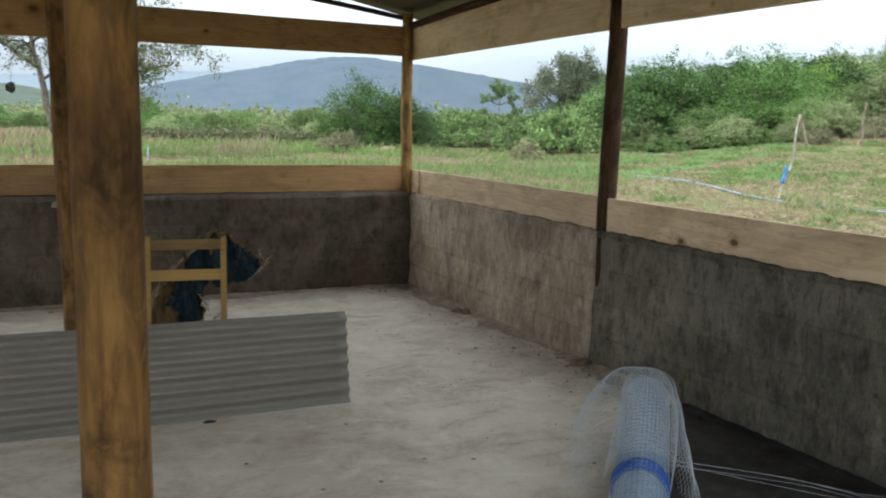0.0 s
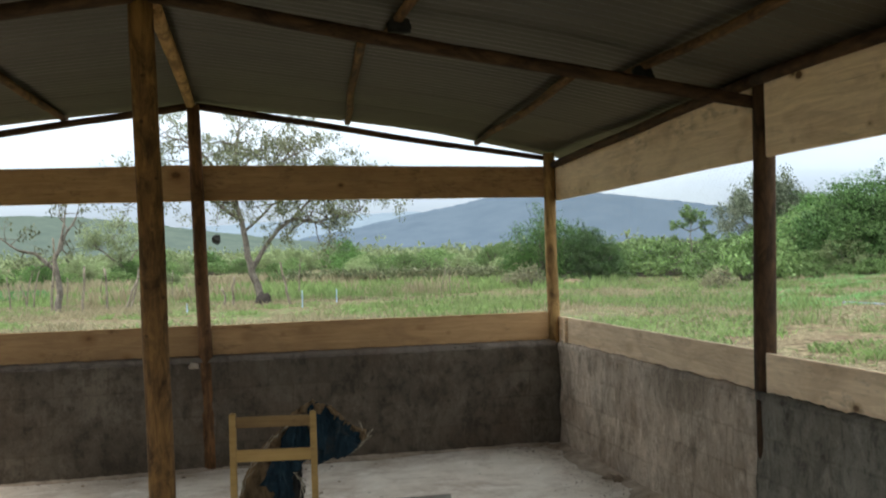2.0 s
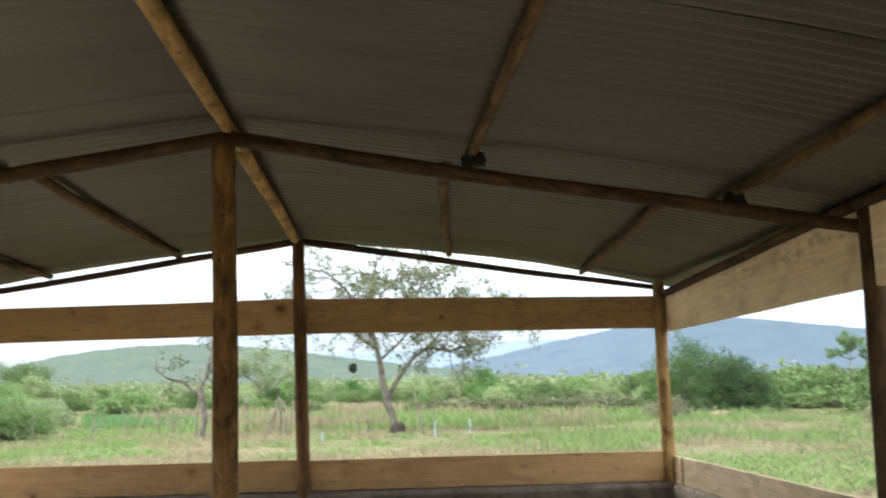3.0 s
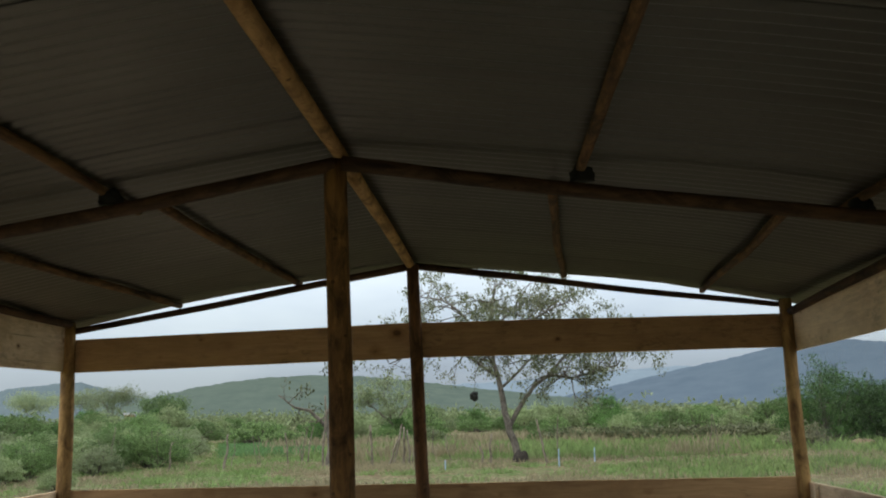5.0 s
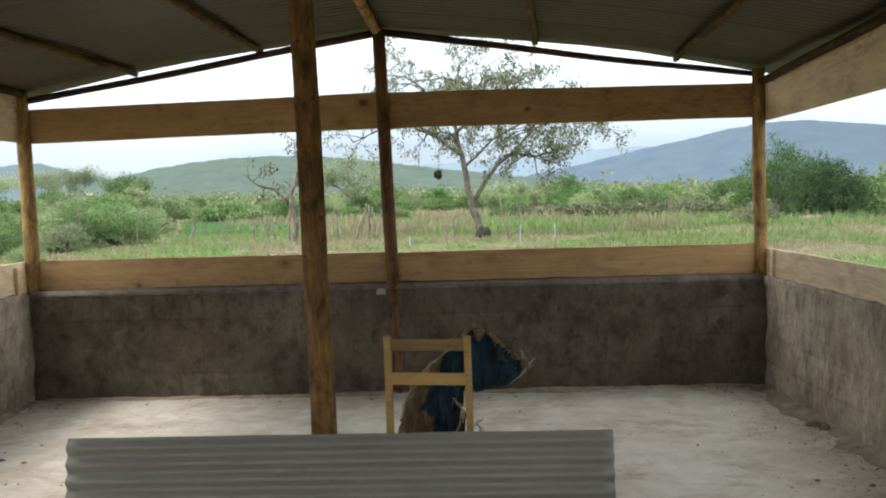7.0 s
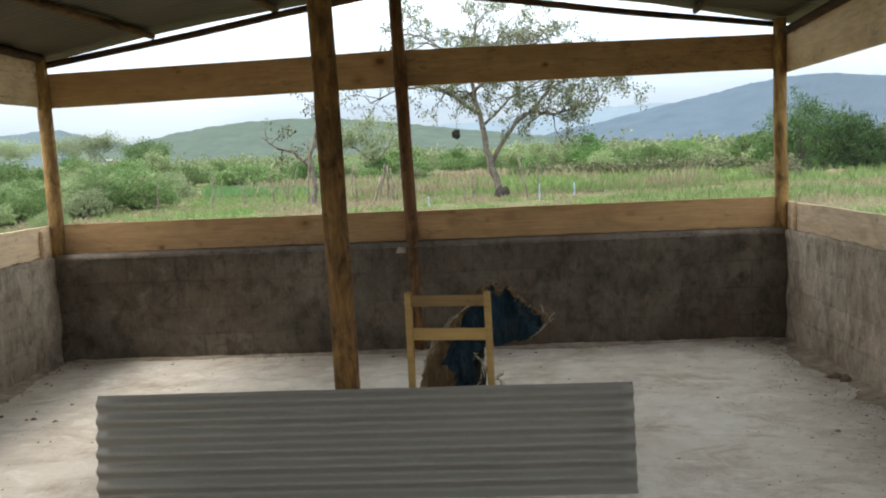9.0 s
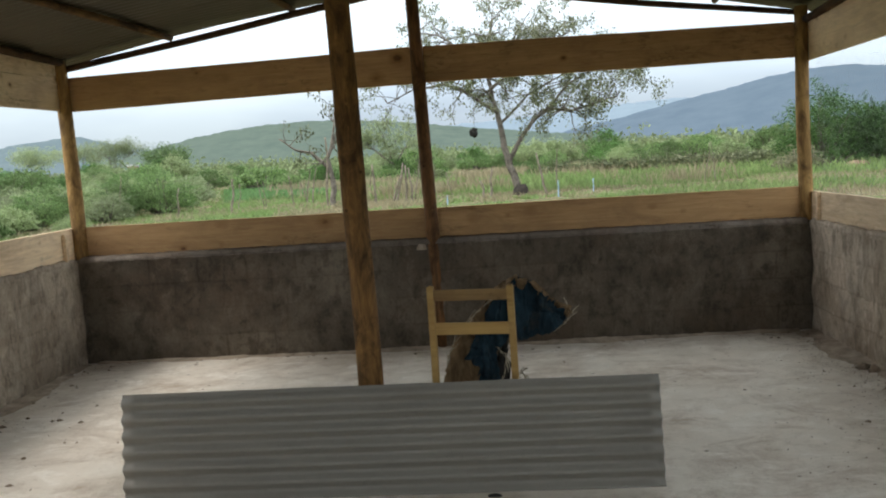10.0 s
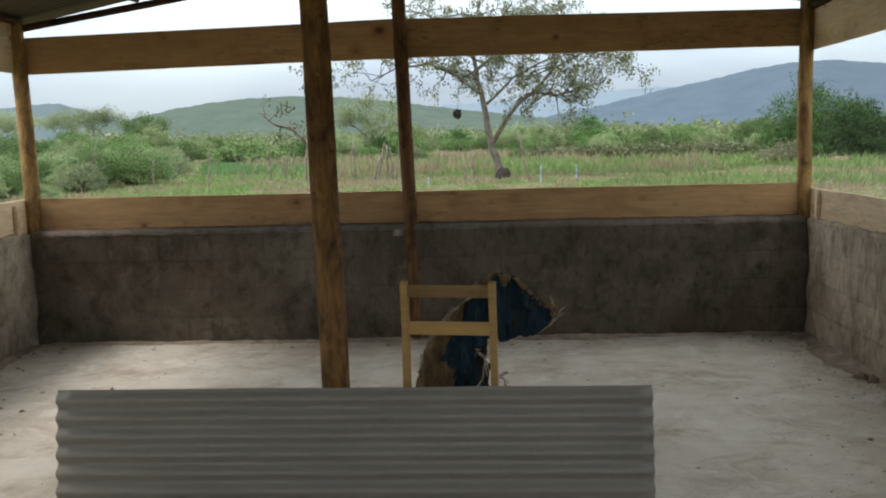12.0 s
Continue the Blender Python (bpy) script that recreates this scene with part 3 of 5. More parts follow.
pole("wooden_post", (-2.53, PY, 0.0), (-2.575, PY, 2.47), 0.062, 0.054, POLE_OCHRE, "round brown wooden corner post set in the low wall", "post", PG)
pole("wooden_post", (0.375, YB + 0.044, 0.0), (0.300, YB + 0.03, 2.86), 0.056, 0.050, POLE_BROWN, "round brown wooden ridge post half sunk in plaster", "post", PG)
pole("wooden_post", (0.212, 4.75, 0.0), (0.150, 4.80, 2.95), 0.064, 0.060, POLE, "free-standing round brown wooden ridge post", "post", PG)
pole("wooden_post", (0.068, 1.50, 0.0), (0.045, 1.50, 3.08), 0.060, 0.052, POLE, "free-standing thick round wooden ridge post", "post", PG)
pole("wooden_post", (PX, 4.62, 0.0), (PX - 0.01, 4.55, 2.55), 0.062, 0.058, POLE_DARK, "dark round wooden side post set in the low wall", "post", PG)
pole("wooden_post", (PX, 1.55, 0.0), (PX, 1.55, 2.60), 0.060, 0.055, POLE_DARK, "dark round wooden side post set in the low wall", "post", PG)
pole("wooden_post", (XL - 0.058, 4.55, 0.0), (XL - 0.058, 4.55, 2.50), 0.060, 0.055, POLE_DARK, "dark round wooden side post set in the low wall", "post", PG)
pole("wooden_post", (XL - 0.058, 1.50, 0.0), (XL - 0.058, 1.50, 2.56), 0.060, 0.055, POLE_DARK, "dark round wooden side post set in the low wall", "post", PG)
for px in (-2.50, 0.06, 3.25):
    pole("wooden_post", (px, YF + 0.03, 0.0), (px, YF + 0.03, 3.05 if px == 0.06 else 2.55), 0.060, 0.052, POLE, "round brown wooden post set in the low wall", "post", PG)

# ---- planks on the low walls and beams under the eaves ----
LOWER = "planks on the low walls"
UPPER = "beams under the roof edge"
BY, BX, LX = YB + 0.115, XR + 0.115, XL - 0.115
plank("wooden_plank", (0.345, YB + 0.075, 0.852), (3.30, YB + 0.075, 0.852), 0.270, 0.272, 0.03, (0, 1, 0), PINE_BACKLIT, "pale pine plank along the wall top", "plank", LOWER)
plank("wooden_plank", (-2.57, YB + 0.077, 0.852), (0.34, YB + 0.077, 0.852), 0.272, 0.272, 0.03, (0, 1, 0), PINE_BACKLIT, "pale pine plank with dark knots along the wall top", "plank", LOWER)
for ya, yb in ((4.652, 7.62), (1.61, 4.535), (YF, 1.49)):
    plank("wooden_plank", (XR + 0.028, ya, 0.835), (XR + 0.028, yb, 0.835), 0.258, 0.250, 0.03, (1, 0, 0), PINE_SIDELIT, "knotty pine plank bedded in mortar on the wall, coloured paler for side light", "plank", LOWER)
    plank("wooden_plank", (XL - 0.028, ya, 0.845), (XL - 0.028, yb, 0.845), 0.278, 0.278, 0.03, (-1, 0, 0), PINE_SIDELIT, "knotty pine plank bedded in mortar on the wall, coloured paler for side light", "plank", LOWER)
plank("wooden_beam", (0.30, BY, 2.112), (3.30, BY, 2.122), 0.288, 0.268, 0.035, (0, 1, 0), PINE_BACKLIT, "brown pine board tying the post tops", "beam", UPPER)
plank("wooden_beam", (-2.60, BY + 0.002, 2.066), (0.295, BY + 0.002, 2.112), 0.270, 0.288, 0.035, (0, 1, 0), PINE_BACKLIT, "brown pine board with a split tying the post tops", "beam", UPPER)
for ya, yb, za, zb, ha, hb in ((4.618, 7.70, 2.128, 2.086, 0.445, 0.335), (1.61, 4.496, 2.155, 2.128, 0.47, 0.445), (YF, 1.49, 2.18, 2.155, 0.50, 0.47)):
    plank("wooden_beam", (XR + 0.030, ya, za), (XR + 0.030, yb, zb), ha, hb, 0.03, (1, 0, 0), PINE_SIDELIT, "wide pine board under the roof edge, coloured paler for side light", "beam", UPPER)
    plank("wooden_beam", (XL - 0.030, ya, 2.045), (XL - 0.030, yb, 2.075 if yb > 5 else 2.045), 0.50 if yb < 5 else 0.46, 0.40 if yb > 5 else 0.46, 0.03, (-1, 0, 0), PINE_SIDELIT,
          "wide pine board under the roof edge, coloured paler for side light", "beam", UPPER)
for x, z in ((XR + 0.013, 0.868), (XL - 0.013, 0.868)):
    ob = part("wood_batten", box_bm(0.028, 0.04, 0.22, 0.004), PINE_SIDELIT, m=pose(x, 7.40, z + 0.11))
    tagged(ob, "short upright pine batten nailed to the side plank", "batten", "short battens in the corners")


# ---- roof: rafters, purlins, corrugated sheets ----
def ridge_sag(d, y):
    """The ridge dips a little towards the open gable."""
    t = min(1.0, max(0.0, (y - 5.3) / 2.3))
    return 0.045 * t * t * (3 - 2 * t) * max(0.0, 1 - d / 1.4)


def ridge_at(y):
    return 0.05 + 0.038 * (y - 1.5), 3.035 - 0.027 * (y - 4.8)


def roof_z(x, y):
    """Underside of the roofing."""
    rx, rz = ridge_at(y)
    d = abs(x - rx)
    flat, steep = (0.125, 0.190) if x > rx else (0.160, 0.200)
    return rz - flat * min(d, 2.0) - steep * max(0.0, d - 2.0) - ridge_sag(d, y)


RG = "round pole rafters"
GG = "round pole purlins"
for y, r in ((4.76, 0.038), (1.50, 0.040), (YF, 0.040)):
    rx, _ = ridge_at(y)
    for side, xe in ((1, XR + 0.24), (-1, XL - 0.24)):
        pole("rafter_pole", (rx + side * 0.02, y, roof_z(rx, y) - 0.112), (xe, y - (0.15 if y > 4 else 0.0), roof_z(xe, y) - 0.112), r, r * 0.9, POLE_DARK,
             "dark round pole rafter sloping from ridge to eave", "rafter", RG, bend=0.03, wob=0.16)
pole("rafter_pole", (0.32, 7.66, 2.868), (3.30, 7.66, 2.455), 0.030, 0.022, POLE_DARK, "thin dark pole rafter across the open gable", "rafter", RG, bend=0.02)
pole("rafter_pole", (0.30, 7.66, 2.868), (-2.60, 7.66, 2.395), 0.030, 0.026, POLE_DARK, "thin dark pole rafter across the open gable", "rafter", RG, bend=0.02)
for (ya, yb, far) in ((5.10, 7.74, True), (1.46, 5.12, False), (YF - 0.1, 1.50, True)):
    rxa, rxb = ridge_at(ya)[0], ridge_at(yb)[0]
    pole("purlin_pole", (rxa, ya, roof_z(rxa, ya) - 0.055), (rxb, yb, roof_z(rxb, yb) - 0.05), 0.042, 0.036, POLE_PALE, "round golden-brown ridge pole", "purlin", GG)
    for xa, xb in (((1.28, 1.54), (2.50, 2.66), (-0.87, -0.66), (-1.98, -1.68)) if far else ((1.40, 1.40), (2.74, 2.74), (-1.20, -1.00), (-2.35, -2.25))):
        pole("purlin_pole", (xa, ya, roof_z(xa, ya) - 0.036), (xb, yb, roof_z(xb, yb) - 0.034), 0.029, 0.025, POLE_BARK, "rough brown pole purlin under the tin", "purlin", GG, bend=0.035, wob=0.20)
pole("purlin_pole", (XR + 0.0, 4.55, 2.545), (XR + 0.005, 7.62, 2.395), 0.034, 0.030, POLE_DARK, "dark round eave pole across the side board", "purlin", GG, bend=0.02)
pole("purlin_pole", (XR + 0.0, 1.45, 2.60), (XR + 0.0, 4.545, 2.545), 0.034, 0.034, POLE_DARK, "dark round eave pole across the side board", "purlin", GG, bend=0.02)
pole("purlin_pole", (XL - 0.0, 4.55, 2.475), (XL - 0.005, 7.62, 2.455), 0.034, 0.030, POLE_DARK, "dark round eave pole across the side board", "purlin", GG, bend=0.02)
pole("purlin_pole", (XL - 0.0, 1.45, 2.50), (XL - 0.0, 4.545, 2.475), 0.034, 0.034, POLE_DARK, "dark round eave pole across the side board", "purlin", GG, bend=0.02)


def roof_sheet(y0, side, parent, lift):
    """One corrugated sheet from ridge to eave; its waves run down the slope."""
    width, pitch, amp = 0.72, 0.0762, 0.0095
    xe = XR + 0.32 if side > 0 else XL - 0.32
    ny = int(width / pitch * 8)
    verts, faces = [], []
    for j in range(ny + 1):
        y = y0 + width * j / ny
        rx = ridge_at(y)[0] - side * 0.02
        for i in range(9):
            x = rx + (xe - rx) * i / 8
            z = roof_z(x, y) + 0.010 + lift + amp * math.cos(2 * math.pi * (y - y0) / pitch) + 0.004 * noise.noise((x * 1.2, y0, y * 0.6))
            verts.append((x, y, z))
    for j in range(ny):
        for i in range(8):
            a = j * 9 + i
            f = (a, a + 1, a + 10, a + 9)
            faces.append(f if side > 0 else f[::-1])
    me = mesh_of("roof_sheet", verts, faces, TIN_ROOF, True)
    ob = new("roof_sheet", me)
    ob.parent = parent
    return ob


roof = tagged(new("roof"), "low-pitched roof of grey corrugated tin sheets", "roof", kind="structure")
y, k = YB + 0.30 - 0.72, 0
while y > YF - 1.0:
    for side in (1, -1):
        roof_sheet(y, side, roof, 0.009 * (k % 2))
    y -= 0.6858
    k += 1


# ---- things in the shed ----
def leaning_sheet():
    """A corrugated sheet on its long edge, its waves running lengthwise, leaning on the chair."""
    a, b = Vector((-0.930, 4.412, 0.016)), Vector((1.556, 4.407, 0.004))
    up = Vector((0.0, 0.083, 0.493))
    length, height = (b - a).length, up.length
    x, z = (b - a).normalized(), up.normalized()
    nrm = x.cross(z)
    pitch, amp, nx = 0.0762, 0.0125, 40
    nz = int(height / pitch * 10)
    verts, faces = [], []
    for k in range(nz + 1):
        for i in range(nx + 1):
            u, h = length * i / nx, height * k / nz
            d = -amp * math.cos(2 * math.pi * h / pitch) + 0.006 * noise.noise((u * 0.9, h * 2, 1.0)) + 0.010 * (h / height) * noise.noise((u * 0.7, 3.0, 0))
            edge = 0.003 * noise.noise((u * 3, 9.0, 0)) if k in (0, nz) else 0
            verts.append(a + x * u + z * (h + edge) - nrm * d)
    for k in range(nz):
        for i in range(nx):
            p = k * (nx + 1) + i
            faces.append((p, p + 1, p + nx + 2, p + nx + 1))
    ob = new("corrugated_sheet", mesh_of("corrugated_sheet", [v - a for v in verts], faces, TIN_SHEET, True))
    ob.location = a
    s = ob.modifiers.new("gauge", "SOLIDIFY")
    s.thickness = 0.0012
    return tagged(ob, "grey corrugated tin sheet leaning on its long edge", "metal sheet")


def chair():
    """A plain wooden chair with its back towards the sheet."""
    base = tagged(new("wooden_chair"), "varnished yellow wooden chair draped with a cloth", "chair")
    base.matrix_basis = pose(0.726, 4.610, 0, 0, 0, -8.5)
    w = 0.385
    for s in (-1, 1):
        post = bmesh.new()
        prof = [(0.0, -0.05), (0.25, -0.015), (0.45, 0.0), (0.70, -0.008), (0.925, -0.022)]
        rings = []
        for z, dy in prof:
            hw = 0.0145
            rings.append([post.verts.new((s * (w / 2 - 0.001 * (z * 6)) * 1.0 + cx * hw, -dy * -1 + cy * 0.017, z)) for cx, cy in ((-1, -1), (1, -1), (1, 1), (-1, 1))])
        for r0, r1 in zip(rings, rings[1:]):
            for q in range(4):
                post.faces.new((r0[q], r0[(q + 1) % 4], r1[(q + 1) % 4], r1[q]))
        post.faces.new(rings[0][::-1])
        top = [v.co.copy() for v in rings[-1]]
        tip = post.verts.new(sum(top, Vector()) / 4 + Vector((0, 0, 0.008)))
        for q in range(4):
            post.faces.new((rings[-1][q], rings[-1][(q + 1) % 4], tip))
        part("back_leg", post, CHAIR_WOOD, base)
        part("front_leg", box_bm(0.034, 0.034, 0.325, 0.005, (s * (w / 2), 0.37, 0.1625)), CHAIR_WOOD, base)
        part("side_rail", box_bm(0.02, 0.36, 0.045, 0.004, (s * (w / 2), 0.185, 0.30)), CHAIR_WOOD, base)
        part("side_stretcher", box_bm(0.018, 0.37, 0.022, 0.004, (s * (w / 2), 0.17, 0.18)), CHAIR_WOOD, base)
    part("top_rail", box_bm(w - 0.028, 0.018, 0.052, 0.004, (0, -0.014, 0.884)), CHAIR_DARK, base, "darker brown top rail")
    part("middle_rail", box_bm(w - 0.026, 0.018, 0.056, 0.004, (0, -0.006, 0.724)), CHAIR_WOOD, base)
    part("front_rail", box_bm(w - 0.035, 0.02, 0.045, 0.004, (0, 0.37, 0.30)), CHAIR_WOOD, base)
    part("seat", box_bm(w + 0.02, 0.40, 0.022, 0.007, (0, 0.20, 0.336)), CHAIR_WOOD, base)
    return base


def cloth(name, outline, depth, material, seed, parent, label=""):
    """A hanging piece of crumpled cloth: an outline in x and z, filled with folds towards and away from the back."""
    cx = sum(p[0] for p in outline) / len(outline)
    cz = sum(p[1] for p in outline) / len(outline)
    n, rings = 96, 18
    verts, faces = [(cx, depth(cx, cz), cz)], []
    per = []
    for k in range(n):
        f = k / n * len(outline)
        i = int(f)
        a, b = outline[i], outline[(i + 1) % len(outline)]
        t = f - i
        per.append((a[0] + (b[0] - a[0]) * t, a[1] + (b[1] - a[1]) * t))
    for r in range(1, rings + 1):
        q = r / rings
        for k in range(n):
            x, z = cx + (per[k][0] - cx) * q, cz + (per[k][1] - cz) * q
            jag = 0.020 * noise.noise((k * 0.7, seed, 1)) * q
            fold = 0.06 * noise.noise((x * 8 + seed, z * 3.2, 2.0)) + 0.03 * noise.noise((x * 24 + z * 7, z * 6, seed)) + 0.012 * noise.noise((x * 60, z * 22, seed))
            verts.append((x + jag, depth(x, z) + fold, z + jag))
    for k in range(n):
        faces.append((0, 1 + k, 1 + (k + 1) % n))
    for r in range(rings - 1):
        for k in range(n):
            a, b = 1 + r * n + k, 1 + r * n + (k + 1) % n
            faces.append((a, a + n, b + n, b))
    ob = new(name, mesh_of(name, verts, faces, material, True))
    ob.parent = parent
    s = ob.modifiers.new("weave", "SOLIDIFY")
    s.thickness = 0.006
    if label:
        ob["label"] = label
    return ob


def draped_cloth():
    """A brown and navy cloth hung over the chair and spreading beside it."""
    base = tagged(new("draped_cloth"), "crumpled navy and tan cloth draped over the wooden chair", "cloth")
    base.location = (0.0, 0.0, 0.0)
    low = lambda x, z: 4.95 + 0.05 * z + 0.16 * max(0.0, 0.42 - z)
    cloth("tan_lining", [(0.53, 0.02), (0.555, 0.407), (0.583, 0.51), (0.624, 0.605), (0.69, 0.70), (0.779, 0.773), (0.83, 0.83), (0.905, 0.885), (0.93, 0.80), (0.92, 0.70), (0.88, 0.60), (0.83, 0.50), (0.80, 0.41), (0.80, 0.02)],
          low, BROWN_CLOTH, 3.1, base, "dirty tan lower cloth")
    cloth("navy_panel", [(0.745, 0.02), (0.738, 0.412), (0.734, 0.463), (0.675, 0.515), (0.719, 0.61), (0.778, 0.697), (0.817, 0.79), (0.90, 0.86), (0.93, 0.713), (0.905, 0.612), (0.836, 0.563), (0.828, 0.487), (0.838, 0.41), (0.84, 0.02)],
          lambda x, z: low(x, z) - 0.050, BLUE_CLOTH, 7.7, base, "navy blue panel with creases painted darker")
    # near-black piece puts shade into the hollow between the folds
    cloth("navy_tail", [(0.80, 0.02), (0.815, 0.41), (0.822, 0.49), (0.835, 0.57), (0.89, 0.60), (0.875, 0.53), (0.895, 0.45), (0.90, 0.02)],
          lambda x, z: low(x, z) + 0.02, NEAR_BLACK, 2.6, base, "inner fold painted near black for its shade")
    cloth("navy_flap", [(0.915, 0.885), (0.949, 0.907), (1.015, 0.884), (1.063, 0.839), (1.111, 0.795), (1.160, 0.748), (1.185, 0.70), (1.152, 0.658), (1.084, 0.621), (0.997, 0.598), (0.935, 0.586), (0.915, 0.707)],
          lambda x, z: 4.93 - 0.12 * (x - 0.9), BLUE_CLOTH, 1.4, base, "navy blue hanging flap")
    cloth("tan_hem", [(1.010, 0.892), (1.063, 0.846), (1.111, 0.801), (1.165, 0.756), (1.205, 0.745), (1.215, 0.727), (1.195, 0.705), (1.178, 0.725), (1.15, 0.748), (1.09, 0.785), (1.045, 0.836)],
          lambda x, z: 4.915 - 0.12 * (x - 0.9), BROWN_CLOTH, 5.2, base, "frayed tan hem")
    cloth("brown_cap", [(0.831, 0.862), (0.905, 0.902), (0.948, 0.917), (0.996, 0.895), (0.985, 0.866), (0.93, 0.858), (0.88, 0.868)],
          lambda x, z: 4.90, BROWN_CLOTH, 8.3, base, "crumpled brown top corner")
    # pale threads along the torn edges
    rnd = random.Random(12)
    for edge, n in ((((0.56, 0.41), (0.59, 0.53), (0.63, 0.615), (0.695, 0.705), (0.78, 0.78)), 26), (((0.90, 0.40), (0.93, 0.42), (0.955, 0.44), (0.965, 0.40)), 22), (((0.83, 0.57), (0.87, 0.53), (0.875, 0.47), (0.85, 0.41)), 18), (((1.10, 0.63), (1.16, 0.66), (1.20, 0.71), (1.19, 0.745)), 18)):
        vs, fs = [], []
        for _ in range(n):
            f = rnd.random() * (len(edge) - 1)
            i = min(int(f), len(edge) - 2)
            p = Vector((edge[i][0], 4.88, edge[i][1])).lerp(Vector((edge[i + 1][0], 4.88, edge[i + 1][1])), f - i)
            along_ = Vector((edge[i + 1][0] - edge[i][0], 0, edge[i + 1][1] - edge[i][1])).normalized()
            q = p + along_ * rnd.uniform(0.02, 0.07) + Vector((rnd.uniform(-0.012, 0.02), rnd.uniform(-0.02, 0.02), rnd.uniform(-0.015, 0.02)))
            mid = (p + q) / 2 + Vector((rnd.uniform(-0.008, 0.008), 0, rnd.uniform(-0.008, 0.008)))
            for a_, b_ in ((p, mid), (mid, q)):
                d = (b_ - a_).normalized()
                s1 = d.orthogonal().normalized() * 0.0016
                s2 = d.cross(s1)
                k = len(vs)
                vs += [a_ + s1, a_ + s2, a_ - s1 - s2, b_ + s1, b_ + s2, b_ - s1 - s2]
                fs += [(k + e, k + (e + 1) % 3, k + 3 + (e + 1) % 3, k + 3 + e) for e in range(3)]
        threads = new("frayed_edge", mesh_of("frayed_edge", vs, fs, FRAY))
        threads.parent, threads["label"] = base, "pale frayed threads"
    return base


def netting_roll():
    """A roll of plastic netting on the floor by the wall, its outer turns loose."""
    base = tagged(new("netting_roll"), "blue-white roll of plastic netting with loose outer turns", "netting roll")
    a, b = Vector((1.70, 2.12, 0.115)), Vector((2.75, 3.375, 0.20))
    m = along(a, b)
    length = (b - a).length
    base.matrix_basis = m
    # the tight roll: a spiral of ribs round a core
    n, seg, r = 150, 32, 0.101
    verts, faces = [], []
    for k in range(n + 1):
        for s in range(seg):
            q = 2 * math.pi * s / seg
            rr = r * (1 + 0.025 * math.cos(math.pi * k) + 0.03 * noise.noise((math.cos(q), math.sin(q), k * 0.05)))
            verts.append((rr * math.cos(q), rr * math.sin(q), length * k / n))
    for k in range(n):
        for s in range(seg):
            p, q = k * seg + s, k * seg + (s + 1) % seg
            faces.append((p, q, q + seg, p + seg))
    faces.append(list(range(seg))[::-1])
    core = new("tight_roll", mesh_of("tight_roll", verts, faces, NET_BLUE, True))
    core.parent = base
    # a few loose turns of cord
    around = 40
    for k in range(9):
        sv, sf = [], []
        z0, tilt, ph = 0.54 + 0.012 * k + 0.006 * noise.noise((k * 3.1, 0, 0)), 0.022 * noise.noise((k * 1.9, 5, 0)), k * 2.1
        for s in range(around):
            q = 2 * math.pi * s / around
            rr = r * 1.05 + 0.004 * (k % 2) + 0.004 * noise.noise((math.cos(q) * 2, math.sin(q) * 2, k * 1.3))
            zc = z0 + tilt * math.sin(q + ph) + 0.006 * noise.noise((math.cos(q) * 3, math.sin(q) * 3, k * 2.7))
            for e in range(4):
                w = math.pi / 2 * e
                re = rr + 0.0045 * math.cos(w)
                sv.append((re * math.cos(q), re * math.sin(q), zc + 0.0045 * math.sin(w)))
        for s in range(around):
            for e in range(4):
                p0, p1 = s * 4, (s + 1) % around * 4
                sf.append((p0 + e, p0 + (e + 1) % 4, p1 + (e + 1) % 4, p1 + e))
        cord = new("binding_cord", mesh_of("binding_cord", sv, sf, STRAP, True))
        cord.parent, cord["label"] = base, "bright blue binding cord"

    def strands(name, radius, z0, z1, arc0, arc1, nu, nv, thick, seed):
        """A loose turn of net: thin strands both ways on a swelling sheet."""
        vs, fs = [], []

        def at(u, v):
            q = arc0 + (arc1 - arc0) * u
            z = z0 + (z1 - z0) * v
            rr = radius(u, v) * (1 + 0.08 * noise.noise((q * 1.5, z * 4, seed)))
            return Vector((rr * math.cos(q), rr * math.sin(q), z + 0.03 * noise.noise((q, z * 2, seed + 4))))

        def strip(points):
            for p, q in zip(points, points[1:]):
                d = (q - p).normalized()
                side = d.orthogonal().normalized() * thick
                other = d.cross(side).normalized() * thick
                k = len(vs)
                vs.extend((p + side, p - side * 0.5 + other * 0.87, p - side * 0.5 - other * 0.87, q + side, q - side * 0.5 + other * 0.87, q - side * 0.5 - other * 0.87))
                for e in range(3):
                    fs.append((k + e, k + (e + 1) % 3, k + 3 + (e + 1) % 3, k + 3 + e))

        for i in range(nu + 1):
            strip([at(i / nu, v / 14) for v in range(15)])
        for j in range(nv + 1):
            strip([at(u / 18, j / nv) for u in range(19)])
        ob = new(name, mesh_of(name, vs, fs, NET_WHITE))
        ob.parent = base
        ob["label"] = "loose clear white net turn"
        return ob

    strands("loose_net", lambda u, v: (0.112 if v < 0.85 else 0.112 - 0.5 * (v - 0.85)) + (0.20 * (1 - u) + 0.015) * math.sin(math.pi * min(1.0, 0.12 + 0.88 * v)) ** 0.7, 0.62, length + 0.14, -0.25, 3.3, 44, 30, 0.0008, 1.0)
    strands("loose_net", lambda u, v: 0.114 + (0.10 * u + 0.03) * (1 - 0.6 * v), 0.55, length + 0.04, 0.3, 3.9, 36, 26, 0.0009, 6.0)
    strands("loose_net", lambda u, v: 0.112, 0.0, length + 0.01, 0.0, 6.28, 36, 60, 0.0006, 12.0)
    return base


